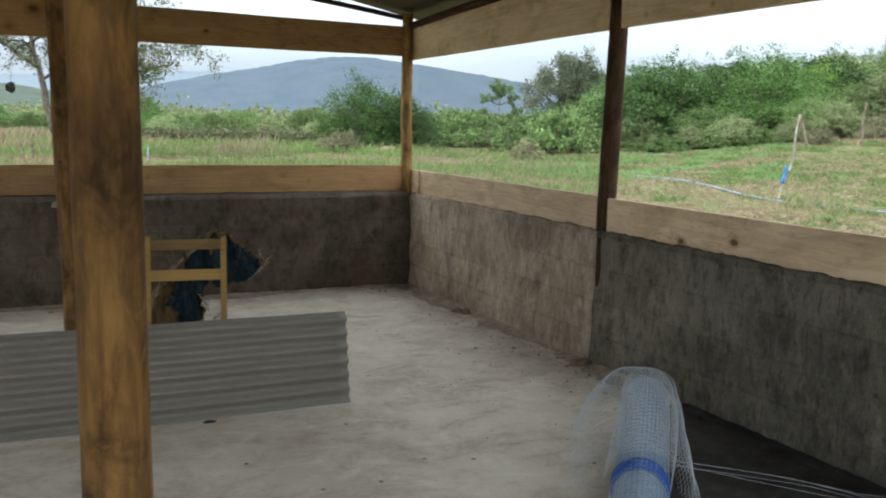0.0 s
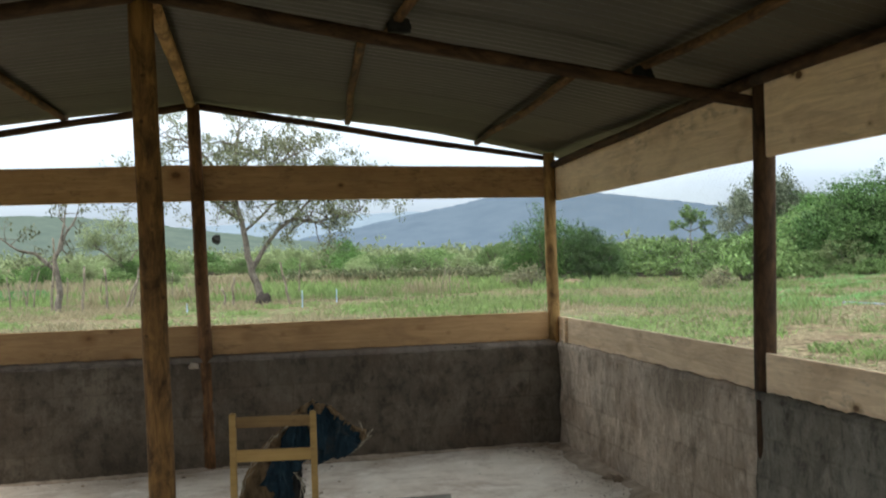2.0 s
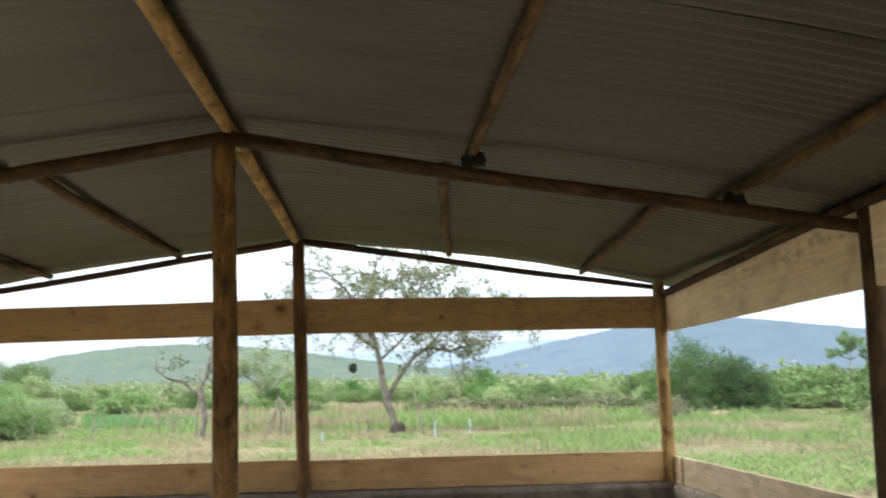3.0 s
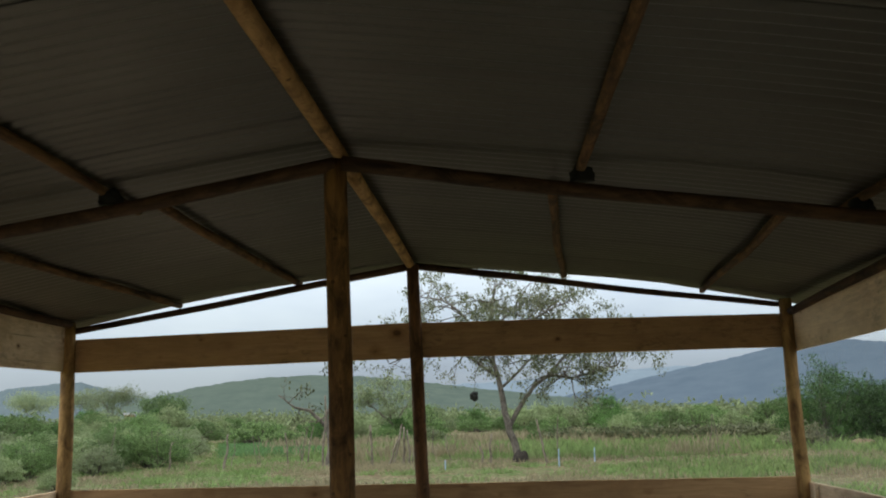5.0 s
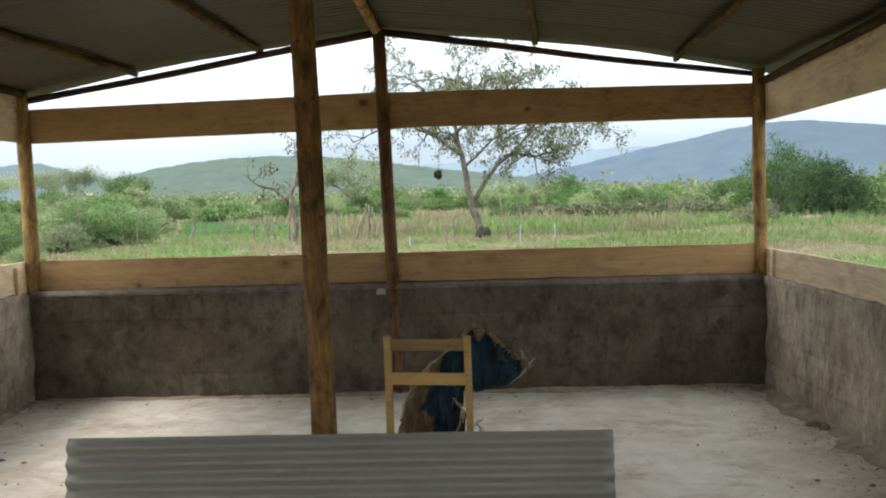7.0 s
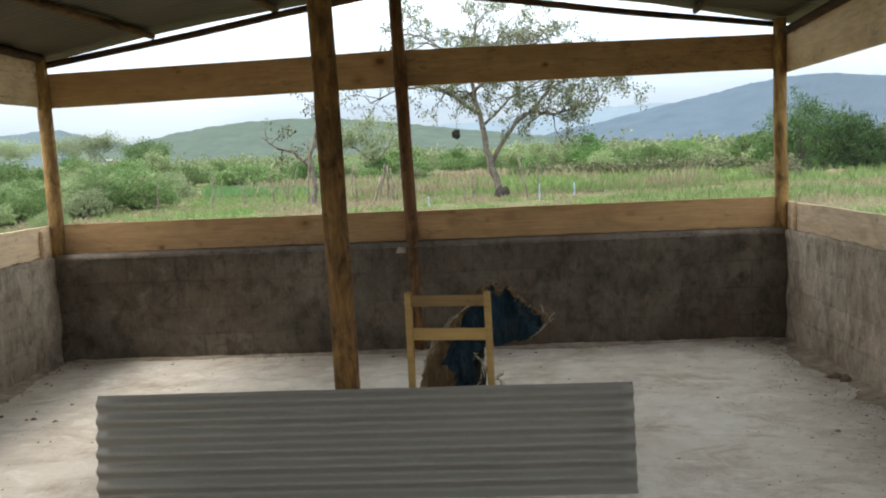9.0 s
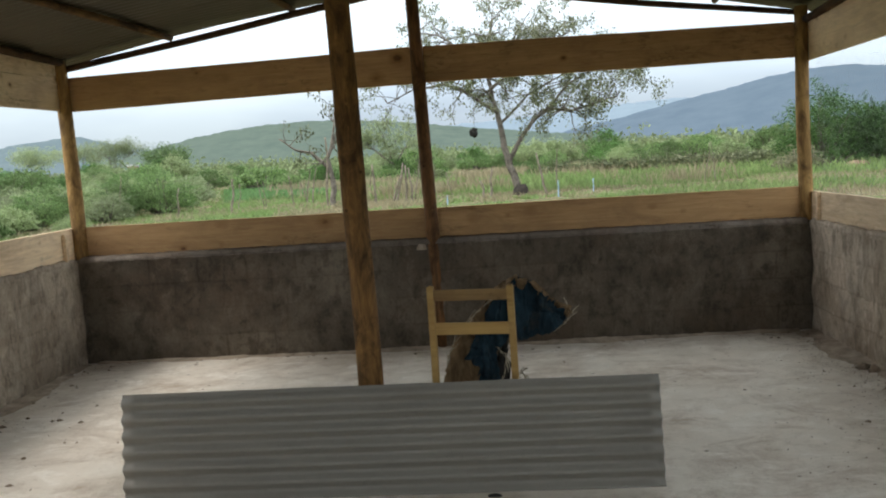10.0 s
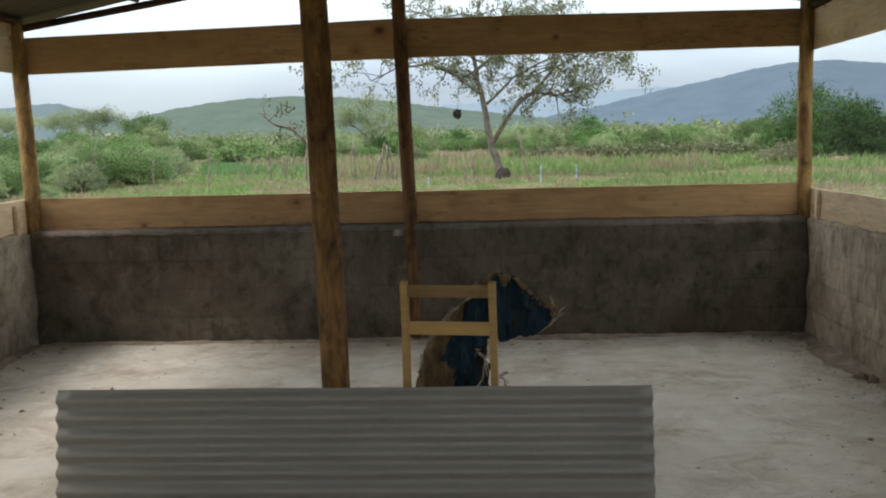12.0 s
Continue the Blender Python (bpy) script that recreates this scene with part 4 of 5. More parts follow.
def trailing_net():
    """Loose net strands that trail from the roll over the floor to the wall."""
    vs, fs = [], []
    rnd = random.Random(5)
    for k in range(4):
        pts = []
        for s in range(16):
            f = s / 15
            pts.append(Vector((2.5 + 0.72 * f + 0.05 * noise.noise((k * 1.7, f * 3, 1)), 2.95 - 0.95 * f + 0.07 * noise.noise((k * 2.3, f * 2.5, 4)) + 0.02 * k, 0.045 + 0.06 * math.sin(math.pi * f) * (k / 7) + 0.25 * max(0, f - 0.75))))
        for a, b in zip(pts, pts[1:]):
            d = (b - a).normalized()
            s1 = d.orthogonal().normalized() * 0.0007
            s2 = d.cross(s1).normalized() * 0.0007
            q = len(vs)
            vs.extend((a + s1, a + s2, a - s1 - s2, b + s1, b + s2, b - s1 - s2))
            for e in range(3):
                fs.append((q + e, q + (e + 1) % 3, q + 3 + (e + 1) % 3, q + 3 + e))
    ob = new("loose_netting", mesh_of("loose_netting", vs, fs, NET_WHITE))
    return tagged(ob, "loose pale net strands trailing over the floor", "netting")


def wire_netting(name, p0, p1, z0, z1, cell=0.045):
    """Fine diagonal wire netting stretched over an opening."""
    p0, p1 = Vector(p0), Vector(p1)
    length, h = (p1 - p0).length, z1 - z0
    x = (p1 - p0) / length
    w = 0.0003
    vs, fs = [], []
    n = int((length + h) / cell)
    for lean in (1, -1):
        for k in range(-1, n + 1):
            s0 = k * cell - (h if lean > 0 else 0)
            a_, b_ = (s0, 0.0), (s0 + lean * h, h)
            pts = []
            lo, hi = 0.0, 1.0
            dx = b_[0] - a_[0]
            t0, t1 = sorted(((0 - a_[0]) / dx, (length - a_[0]) / dx))
            lo, hi = max(lo, t0), min(hi, t1)
            if hi - lo < 0.02:
                continue
            for t in (lo, hi):
                pts.append(p0 + x * (a_[0] + dx * t) + Vector((0, 0, z0 + h * t)))
            d = (pts[1] - pts[0]).normalized()
            nrm = x.cross(Vector((0, 0, 1)))
            s1 = d.cross(nrm) * w
            q = len(vs)
            vs.extend((pts[0] + s1, pts[0] - s1, pts[0] + nrm * w * 1.7, pts[1] + s1, pts[1] - s1, pts[1] + nrm * w * 1.7))
            for e in range(3):
                fs.append((q + e, q + (e + 1) % 3, q + 3 + (e + 1) % 3, q + 3 + e))
    ob = new(name, mesh_of(name, vs, fs, WIRE))
    return tagged(ob, "fine galvanised wire netting stretched over the opening", "wire netting", "wire netting in the openings")


def lump(name, at_, r, h, material, label, category, seed):
    bm = bmesh.new()
    bmesh.ops.create_icosphere(bm, subdivisions=3, radius=1.0)
    for v in bm.verts:
        d = 1 + 0.35 * noise.noise(v.co * 1.7 + Vector((seed, 0, 0))) + 0.2 * noise.noise(v.co * 5 + Vector((seed, 3, 0)))
        v.co = Vector((v.co.x * r * d, v.co.y * r * 0.7 * d, max(-h * 0.5 if "rope" in name else -0.004, v.co.z * h * d)))
    ob = part(name, bm, material, smooth=True, m=pose(*at_))
    return tagged(ob, label, category)


for tx in (1.40, 2.74, -1.00, -2.25):
    lump("rope_tie", (tx, 4.74, roof_z(tx, 4.74) - 0.075), 0.062, 0.058, NEAR_BLACK, "dark rope lashing where purlin meets rafter", "lashing", tx)
leaning_sheet()
chair()
draped_cloth()
netting_roll()
trailing_net()


def floor_shade_sheet():
    """A crumpled dark sheet, added for the floor's shade between the roll and the wall."""
    nx, ny = 44, 120
    verts, faces = [], []
    for j in range(ny + 1):
        y = 1.25 + 2.42 * j / ny
        x0 = 1.93 + 0.72 * max(0.0, y - 2.12) + 0.10 * noise.noise((y * 2.3, 5.0, 0)) + 0.04 * noise.noise((y * 9.0, 2.0, 0))
        x0 = min(x0, 3.10)
        for i in range(nx + 1):
            f = i / nx
            x = x0 + (XR + 0.02 - x0) * f
            z = 0.014 + 0.035 * abs(noise.noise((x * 4, y * 3, 1.0))) + 0.020 * abs(noise.noise((x * 12, y * 10, 2.0)))
            z *= 1 - 0.8 * max(0.0, f - 0.8) / 0.2
            if i == 0 or j in (0, ny):
                z = 0.010
            rag = 0.09 * noise.noise((x * 2.2, 4.0, 0)) + 0.04 * noise.noise((x * 9, 8.0, 0))
            verts.append((x, y + rag * (1 - j / ny), z))
    for j in range(ny):
        for i in range(nx):
            a = j * (nx + 1) + i
            faces.append((a, a + 1, a + nx + 2, a + nx + 1))
    ob = new("plastic_tarp", mesh_of("plastic_tarp", verts, faces, FLOOR_SHADE, True))
    s = ob.modifiers.new("film", "SOLIDIFY")
    s.thickness = 0.003
    return tagged(ob, "crumpled dark sheet added for the floor's shade along the wall", "tarp")


floor_shade_sheet()


def crumbs():
    """Small clods and dust lumps scattered on the floor, thickest along the walls."""
    rng = np.random.default_rng(17)
    oct_v = [(1, 0, 0), (-1, 0, 0), (0, 1, 0), (0, -1, 0), (0, 0, 1), (0, 0, -1)]
    oct_f = [(0, 2, 4), (2, 1, 4), (1, 3, 4), (3, 0, 4), (2, 0, 5), (1, 2, 5), (3, 1, 5), (0, 3, 5)]
    vs, fs = [], []
    for k in range(4600):
        if k < 330:
            x, y, big = XR - 0.02 - abs(rng.normal()) * 0.16, rng.uniform(2.5, 7.5), 1.0
        elif k >= 900:
            x, y, big = XR - 0.01 - abs(rng.normal()) * (0.22 if k < 3400 else 0.5), rng.uniform(3.4, 7.5), 0.36
        elif k < 520:
            x, y, big = rng.uniform(XL, XR), YB - 0.02 - abs(rng.normal()) * 0.14, 0.9
        elif k < 640:
            x, y, big = XL + 0.02 + abs(rng.normal()) * 0.16, rng.uniform(2.5, 7.5), 1.0
        elif k < 780:
            x, y, big = XL + 0.05 + abs(rng.normal()) * 0.6, rng.uniform(3.2, 6.4), 1.3
        else:
            x, y, big = rng.uniform(XL, XR), rng.uniform(2.0, 7.4), 0.8
        if not (XL + 0.01 < x < XR - 0.01 and y < YB - 0.01):
            continue
        s = big * (0.0025 + 0.012 * rng.random() ** 4)
        q = len(vs)
        for v in oct_v:
            j = 0.6 + 0.8 * rng.random()
            vs.append((x + v[0] * s * j * 1.4, y + v[1] * s * j * 1.4, 0.003 + max(-0.2, v[2]) * s * j * 0.8))
        fs += [tuple(q + e for e in f) for f in oct_f]
    return tagged(new("dirt_crumbs", mesh_of("dirt_crumbs", vs, fs, DIRT)), "scattered brown dirt crumbs on the cement floor", "dirt", kind="stuff")


crumbs()


def dirt_drift(p0, p1, inward, width, seed, label):
    """A thin ragged drift of swept dirt along the foot of a wall."""
    p0, p1, inward = Vector(p0), Vector(p1), Vector(inward)
    n, rows = int((p1 - p0).length / 0.025), 9
    verts, faces = [], []
    for i in range(n + 1):
        p = p0.lerp(p1, i / n)
        u = (p1 - p0).length * i / n
        w = width * max(0.12, 0.55 + 0.9 * noise.noise((u * 1.1, seed, 0)) + 0.35 * noise.noise((u * 5, seed, 1)) + 0.15 * noise.noise((u * 17, seed, 2)))
        for k in range(rows + 1):
            f = k / rows
            q = p + inward * (w * f - 0.03 * (1 - f))
            h = 0.022 * (1 - f) ** 2 + 0.007 * max(0.0, noise.noise((q.x * 14, q.y * 14, seed))) * (1 - f) + (0.0035 if f < 1 else -0.002)
            verts.append((q.x, q.y, floor_z(q.x, q.y) + h))
    for i in range(n):
        for k in range(rows):
            a = i * (rows + 1) + k
            faces.append((a, a + 1, a + rows + 2, a + rows + 1))
    ob = new("dirt_drift", mesh_of("dirt_drift", verts, faces, DUST, True))
    return tagged(ob, label, "dirt", kind="stuff")


dirt_drift((XR, 3.72, 0), (XR, YB - 0.05, 0), (-1, 0, 0), 0.24, 3.0, "brown dirt swept along the foot of the side wall")
dirt_drift((XL + 0.1, YB, 0), (XR - 0.1, YB, 0), (0, -1, 0), 0.11, 8.0, "thin brown dirt along the foot of the back wall")
dirt_drift((XL, 2.4, 0), (XL, YB - 0.05, 0), (1, 0, 0), 0.14, 5.0, "thin brown dirt along the foot of the side wall")
lump("floor_scrap", (0.79, 4.38, 0.0), 0.030, 0.006, NEAR_BLACK, "small dark scrap on the floor before the sheet", "scrap", 7.0)
lump("dirt_heap", (3.19, 6.30, 0.0), 0.06, 0.03, DIRT, "small heap of brown dirt by the wall", "dirt", 1.0)
lump("dirt_heap", (3.21, 6.20, 0.0), 0.035, 0.045, DIRT, "small clod of brown dirt by the wall", "dirt", 4.0)
lump("dirt_heap", (3.22, 4.60, 0.0), 0.085, 0.035, DIRT, "brown dirt heaped at the post's foot", "dirt", 2.5)
# strip of rough mortar along the top of the side walls, and round the sunk posts
for x, s, ya, yb, bed in ((XR, 1, YF, 4.60, PLASTER_DARK), (XR, 1, 4.60, YB - 0.06, PLASTER_EARTH), (XL, -1, YF, YB - 0.06, PLASTER_SIDELIT)):
    nn = int((yb - ya) / 0.033)
    vs, fs = [], []
    for i in range(nn + 1):
        yy = ya + (yb - ya) * i / nn
        e = [0.012 * noise.noise((yy * 7, k, x)) + 0.010 * noise.noise((yy * 25, k, x)) for k in range(4)]
        vs += [(x - s * (0.010 + e[0]), yy, WT - 0.034 + e[1]), (x - s * (0.004 + e[2]), yy, WT + 0.008 + e[3]), (x + s * 0.026, yy, WT + 0.014 + e[0]), (x + s * 0.026, yy, WT - 0.03)]
    for i in range(nn):
        for k in range(3):
            q = i * 4 + k
            fs.append((q, q + 1, q + 5, q + 4))
    ob = new("mortar_trim", mesh_of("mortar_trim", vs, fs, bed, True))
    tagged(ob, "rough mortar bed under the side planks", "trim", kind="structure")
nn = 220
vs, fs = [], []
for i in range(nn + 1):
    xx = XL + 0.02 + (XR - XL - 0.04) * i / nn
    e = [0.006 * noise.noise((xx * 7, k, 2.0)) + 0.006 * noise.noise((xx * 25, k, 2.0)) for k in range(4)]
    vs += [(xx, YB - 0.014 + e[0], WT - 0.026 + e[1]), (xx, YB - 0.006 + e[2], WT + 0.010 + e[3]), (xx, YB + 0.073, WT + 0.022 + e[0]), (xx, YB + 0.073, WT - 0.02)]
for i in range(nn):
    for k in range(3):
        q = i * 4 + k
        fs.append((q, q + 1, q + 5, q + 4))
tagged(new("mortar_trim", mesh_of("mortar_trim", vs, fs, MORTAR, True)), "rough mortar ledge under the back planks", "trim", kind="structure")
for my in (4.655, 1.59):
    pole("mortar_trim", (XR + 0.018, my, 0.0), (XR + 0.018, my - 0.01, 0.86), 0.046, 0.040, PLASTER_EARTH, wob=0.35)["kind"] = "structure"
lump("mortar_patch", (0.262, YB + 0.004, 0.80), 0.045, 0.05, PLASTER_EARTH, "pale mortar smear beside the ridge post", "mortar", 3.0)
wire_netting("wire_netting", (XR + 0.062, 4.69, 0), (XR + 0.062, 7.55, 0), 1.05, 2.14)

# ---- outside ----
HOME = (0.87, 0.5)


def polar(az, d):
    return HOME[0] + d * math.sin(radians(az)), HOME[1] + d * math.cos(radians(az))


def step(a, b, v):
    t = min(1.0, max(0.0, (v - a) / (b - a)))
    return t * t * (3 - 2 * t)


def ground_z(x, y):
    dx, dy = x - HOME[0], y - HOME[1]
    r, az = math.hypot(dx, dy), math.degrees(math.atan2(dx, dy))
    z = -0.17 + 0.05 * noise.noise((x * 0.25, y * 0.25, 0)) * step(9, 16, r) + 0.35 * noise.noise((x * 0.02, y * 0.02, 3)) * step(25, 80, r)
    if az > 30:
        z += 11.0 * step(36, 62, az) * step(42, 120, r) * (1 - step(120, 170, az))
        z += step(30, 42, az) * (0.5 + 0.9 * step(38, 52, az)) * step(20, 46, r) * (1 - step(120, 170, az))
    return z


def ground():
    rings = [0.0] + [2.0 * 1.085 ** k for k in range(94)]
    rings = [q for q in rings if q < 4200]
    seg = 220
    verts, faces = [(HOME[0], HOME[1], -0.17)], []
    for r in rings[1:]:
        for s in range(seg):
            a = 2 * math.pi * s / seg
            x, y = HOME[0] + r * math.sin(a), HOME[1] + r * math.cos(a)
            verts.append((x, y, ground_z(x, y)))
    for s in range(seg):
        faces.append((0, 1 + (s + 1) % seg, 1 + s))
    for k in range(len(rings) - 2):
        for s in range(seg):
            a, b = 1 + k * seg + s, 1 + k * seg + (s + 1) % seg
            faces.append((a, b, b + seg, a + seg))
    return tagged(new("ground", mesh_of("ground", verts, faces, GROUND, True)), "grassy earth with straw patches reaching the horizon", "ground", kind="structure")


def ridge_hill(name, stops, dist, material, label, rough, seed):
    """A far range of hills: its skyline given as bearing and height in degrees."""
    n, rows = 260, 10
    az0, az1 = stops[0][0], stops[-1][0]
    verts, faces = [], []
    for i in range(n + 1):
        az = az0 + (az1 - az0) * i / n
        el = float(np.interp(az, [p[0] for p in stops], [p[1] for p in stops]))
        for k in range(rows + 1):
            f = k / rows
            d = dist * (0.72 + 0.28 * f)
            x, y = polar(az, d)
            h = (math.tan(radians(el)) * dist + 1.5) * (math.sin(f * math.pi / 2) ** 1.2)
            h += rough * f * (noise.noise((az * 2.5, f * 6, seed)) + 0.6 * noise.noise((az * 9, f * 15, seed)))
            verts.append((x, y, max(-3.0, h - 1.0)))
    for i in range(n):
        for k in range(rows):
            a = i * (rows + 1) + k
            faces.append((a, a + rows + 1, a + rows + 2, a + 1))
    return tagged(new(name, mesh_of(name, verts, faces, material, True)), label, "hill", kind="structure")


def leaf_cloud(points, n_per, spread, size, rng, flat=0.0, droop=0.0, spray=0.0, slim=False):
    """Leaves of about the given size, scattered round points (x, y, z, weight): diamonds, or slender triangles."""
    pts = np.asarray(points, float)
    idx = np.repeat(np.arange(len(pts)), n_per)
    m = len(idx)
    off = rng.normal(size=(m, 3))
    off /= np.linalg.norm(off, axis=1)[:, None] + 1e-9
    off *= (rng.random(m) ** 0.45)[:, None] * spread * pts[idx, 3][:, None]
    off[:, 2] *= 1 - flat
    if spray:
        way = rng.normal(size=(len(pts), 3))
        way[:, 2] *= 0.5
        way /= np.linalg.norm(way, axis=1)[:, None]
        way = way[idx]
        off += way * ((off * way).sum(1) * spray)[:, None]
    c = pts[idx, :3] + off
    u = rng.normal(size=(m, 3))
    u[:, 2] -= droop
    u /= np.linalg.norm(u, axis=1)[:, None]
    v = np.cross(u, rng.normal(size=(m, 3)))
    v /= np.linalg.norm(v, axis=1)[:, None]
    s = size * (0.6 + 0.8 * rng.random(m))[:, None]
    if slim:
        tri = np.stack([c - u * s * 0.8 + v * s * 0.45, c - u * s * 0.8 - v * s * 0.45, c + u * s * 1.3], 1)
        return tri.reshape(-1, 3), np.arange(m * 3).reshape(-1, 3)
    quad = np.stack([c - u * s, c - v * s * 0.42, c + u * s, c + v * s * 0.42], 1)
    return quad.reshape(-1, 3), np.arange(m * 4).reshape(-1, 4)


def tubes(segments):
    """Tapered five-sided tubes: (p, q, r0, r1) each."""
    vs, fs = [], []
    for p, q, r0, r1 in segments:
        p, q = Vector(p), Vector(q)
        d = (q - p).normalized()
        s1 = d.orthogonal().normalized()
        s2 = d.cross(s1)
        k = len(vs)
        for c, r in ((p - d * r0 * 0.3, r0), (q + d * r1 * 0.3, r1)):
            for e in range(5):
                a = 2 * math.pi * e / 5
                vs.append(c + (s1 * math.cos(a) + s2 * math.sin(a)) * r)
        for e in range(5):
            fs.append((k + e, k + (e + 1) % 5, k + 5 + (e + 1) % 5, k + 5 + e))
        fs.append(tuple(k + 9 - e for e in range(5))[::-1])
    return vs, fs


def grow(p, d, length, r, depth, rnd, segs, tips, droop=0.0, spread=0.7):
    """Branches that fork; their ends are gathered in tips."""
    p, d = Vector(p), Vector(d).normalized()
    for _ in range(3):
        q = p + d * length / 3
        segs.append((p, q, r, r * 0.82))
        p, r = q, r * 0.82
        d = (d + Vector((rnd.uniform(-1, 1), rnd.uniform(-1, 1), rnd.uniform(-0.8, 0.8) - droop)) * 0.25).normalized()
        if depth <= 1:
            tips.append((p.x, p.y, p.z, 1.0))
    if depth > 0:
        for _ in range(rnd.choice((2, 3))):
            e = (d + Vector((rnd.uniform(-1, 1), rnd.uniform(-1, 1), rnd.uniform(-0.6, 0.9) - droop)) * spread).normalized()
            grow(p, e, length * rnd.uniform(0.6, 0.8), r * 0.7, depth - 1, rnd, segs, tips, droop, spread)


def bush_meshes(seed, w, h, leaves, size, n_lumps=120):
    """Stems and a ragged crown of a bush about w wide and h high."""
    rnd, rng = random.Random(seed), np.random.default_rng(seed)
    pts, segs = [], []
    for k in range(n_lumps):
        a, rr = rnd.uniform(0, 6.283), rnd.random() ** 0.6 * w * 0.5
        top = h * (1 - (rr / (w * 0.56)) ** 2 * 0.75)
        z = top * rnd.uniform(0.25, 0.92)
        pts.append((rr * math.cos(a), rr * math.sin(a), z, rnd.uniform(0.6, 1.25)))
        if k % 3 == 0:
            segs.append(((0.02 * math.cos(a), 0.02 * math.sin(a), -0.1), pts[-1][:3], 0.05, 0.015))
    v, f = leaf_cloud(pts, leaves // n_lumps, h * 0.125, size, rng, flat=0.35, spray=1.9, droop=0.5, slim=True)
    v[:, 2] = np.maximum(v[:, 2], 0.02)
    # sprigs that stand out of the crown
    sv = []
    for k in range(60):
        p = rnd.choice(pts)
        q = Vector(p[:3]) + Vector((rnd.uniform(-0.5, 0.5), rnd.uniform(-0.5, 0.5), rnd.uniform(0.0, 0.5))) * h * 0.33
        sv.append((q.x, q.y, q.z, 0.35))
    v2, f2 = leaf_cloud(sv, max(6, leaves // 420), h * 0.16, size * 0.9, rng, spray=2.5, slim=True)
    verts, faces = np.concatenate([v, v2]), np.concatenate([f, f2 + len(v)])
    return verts.tolist(), faces.tolist(), tubes(segs)


BUSHES = {}
for key, (seed, w, h, leaves, size, mat) in {
    "dark": (11, 4.8, 3.8, 23000, 0.045, LEAF_DARK), "mid": (12, 3.8, 2.8, 16000, 0.044, LEAF_MID), "pale": (13, 3.2, 2.4, 8000, 0.06, LEAF_PALE),
    "low": (14, 2.6, 1.1, 5200, 0.06, LEAF_MID), "dry": (15, 2.2, 1.5, 1700, 0.060, LEAF_DRY), "dense": (26, 5.2, 3.7, 30000, 0.060, LEAF_BUSH), "bright": (25, 3.6, 3.0, 11000, 0.050, LEAF_BRIGHT), "dark_b": (16, 4.0, 3.3, 20000, 0.045, LEAF_DARK), "mid_b": (17, 4.4, 2.5, 16000, 0.044, LEAF_MID),
    "haze": (24, 3.0, 2.2, 3000, 0.085, LEAF_HAZE), "far_mid": (18, 4.0, 2.6, 5600, 0.072, LEAF_MID), "far_pale": (19, 3.4, 2.3, 5000, 0.072, LEAF_PALE), "far_dark": (20, 4.2, 3.0, 6000, 0.072, LEAF_DARK), "far_low": (23, 4.2, 1.5, 4800, 0.072, LEAF_MID),
}.items():
    v, f, (tv, tf) = bush_meshes(seed, w, h, leaves, size)
    BUSHES[key] = (mesh_of("crown", v, f, mat), mesh_of("trunk", tv, tf, BARK))


def bush(key, az, d, scale, turn, label, group="", squash=1.0, sink=0.0):
    x, y = polar(az, d)
    base = tagged(new("bush"), label, "bush", group)
    base.matrix_basis = pose(x, y, ground_z(x, y) - sink, 0, 0, turn)
    for nm, me in zip(("crown", "trunk"), BUSHES[key]):
        o = new(nm, me)
        o.parent = base
        o.scale = (scale, scale, scale * squash)
    return base


def tree_from(name, az, d, limbs, depth, leaf_n, leaf_spread, leaf_size, leaf_mat, label, seed, droop=0.1, twig=0.9, bark=BARK, twigs_per=3):
    """A tree: limbs are hand-set polylines (points, radius at base, radius at tip), with twigs and leaves grown on them."""
    rnd, rng = random.Random(seed), np.random.default_rng(seed)
    segs, tips = [], []
    for pts, r0, r1, bare in limbs:
        fine = []
        for a, b in zip(pts, pts[1:]):
            a, b = Vector(a), Vector(b)
            for k in range(3):
                j = Vector((rnd.uniform(-1, 1), rnd.uniform(-1, 1), rnd.uniform(-0.5, 0.5))) * 0.05 * (b - a).length
                fine.append(a.lerp(b, k / 3) + (j if k else Vector()))
        fine.append(Vector(pts[-1]))
        n = len(fine) - 1
        for k in range(n):
            ra, rb = r0 + (r1 - r0) * k / n, r0 + (r1 - r0) * (k + 1) / n
            segs.append((fine[k], fine[k + 1], ra, rb))
            if k / n >= bare:
                for _ in range(twigs_per):
                    dd = Vector((rnd.uniform(-1, 1), rnd.uniform(-1, 1), rnd.uniform(-0.35, 0.9)))
                    grow(fine[k + 1], dd, twig * rnd.uniform(0.6, 1.2), rb * 0.5 + 0.006, depth, rnd, segs, tips, droop)
    x, y = polar(az, d)
    base = tagged(new(name), label, "tree")
    base.matrix_basis = pose(x, y, ground_z(x, y) - 0.05, 0, 0, -az)
    tv, tf = tubes(segs)
    tr = new("trunk", mesh_of("trunk", tv, tf, bark, True))
    tr.parent = base
    if leaf_n:
        v, f = leaf_cloud(tips, leaf_n, leaf_spread, leaf_size, rng, droop=1.2)
        cr = new("crown", mesh_of("crown", v.tolist(), f.tolist(), leaf_mat))
        cr.parent = base
    return base


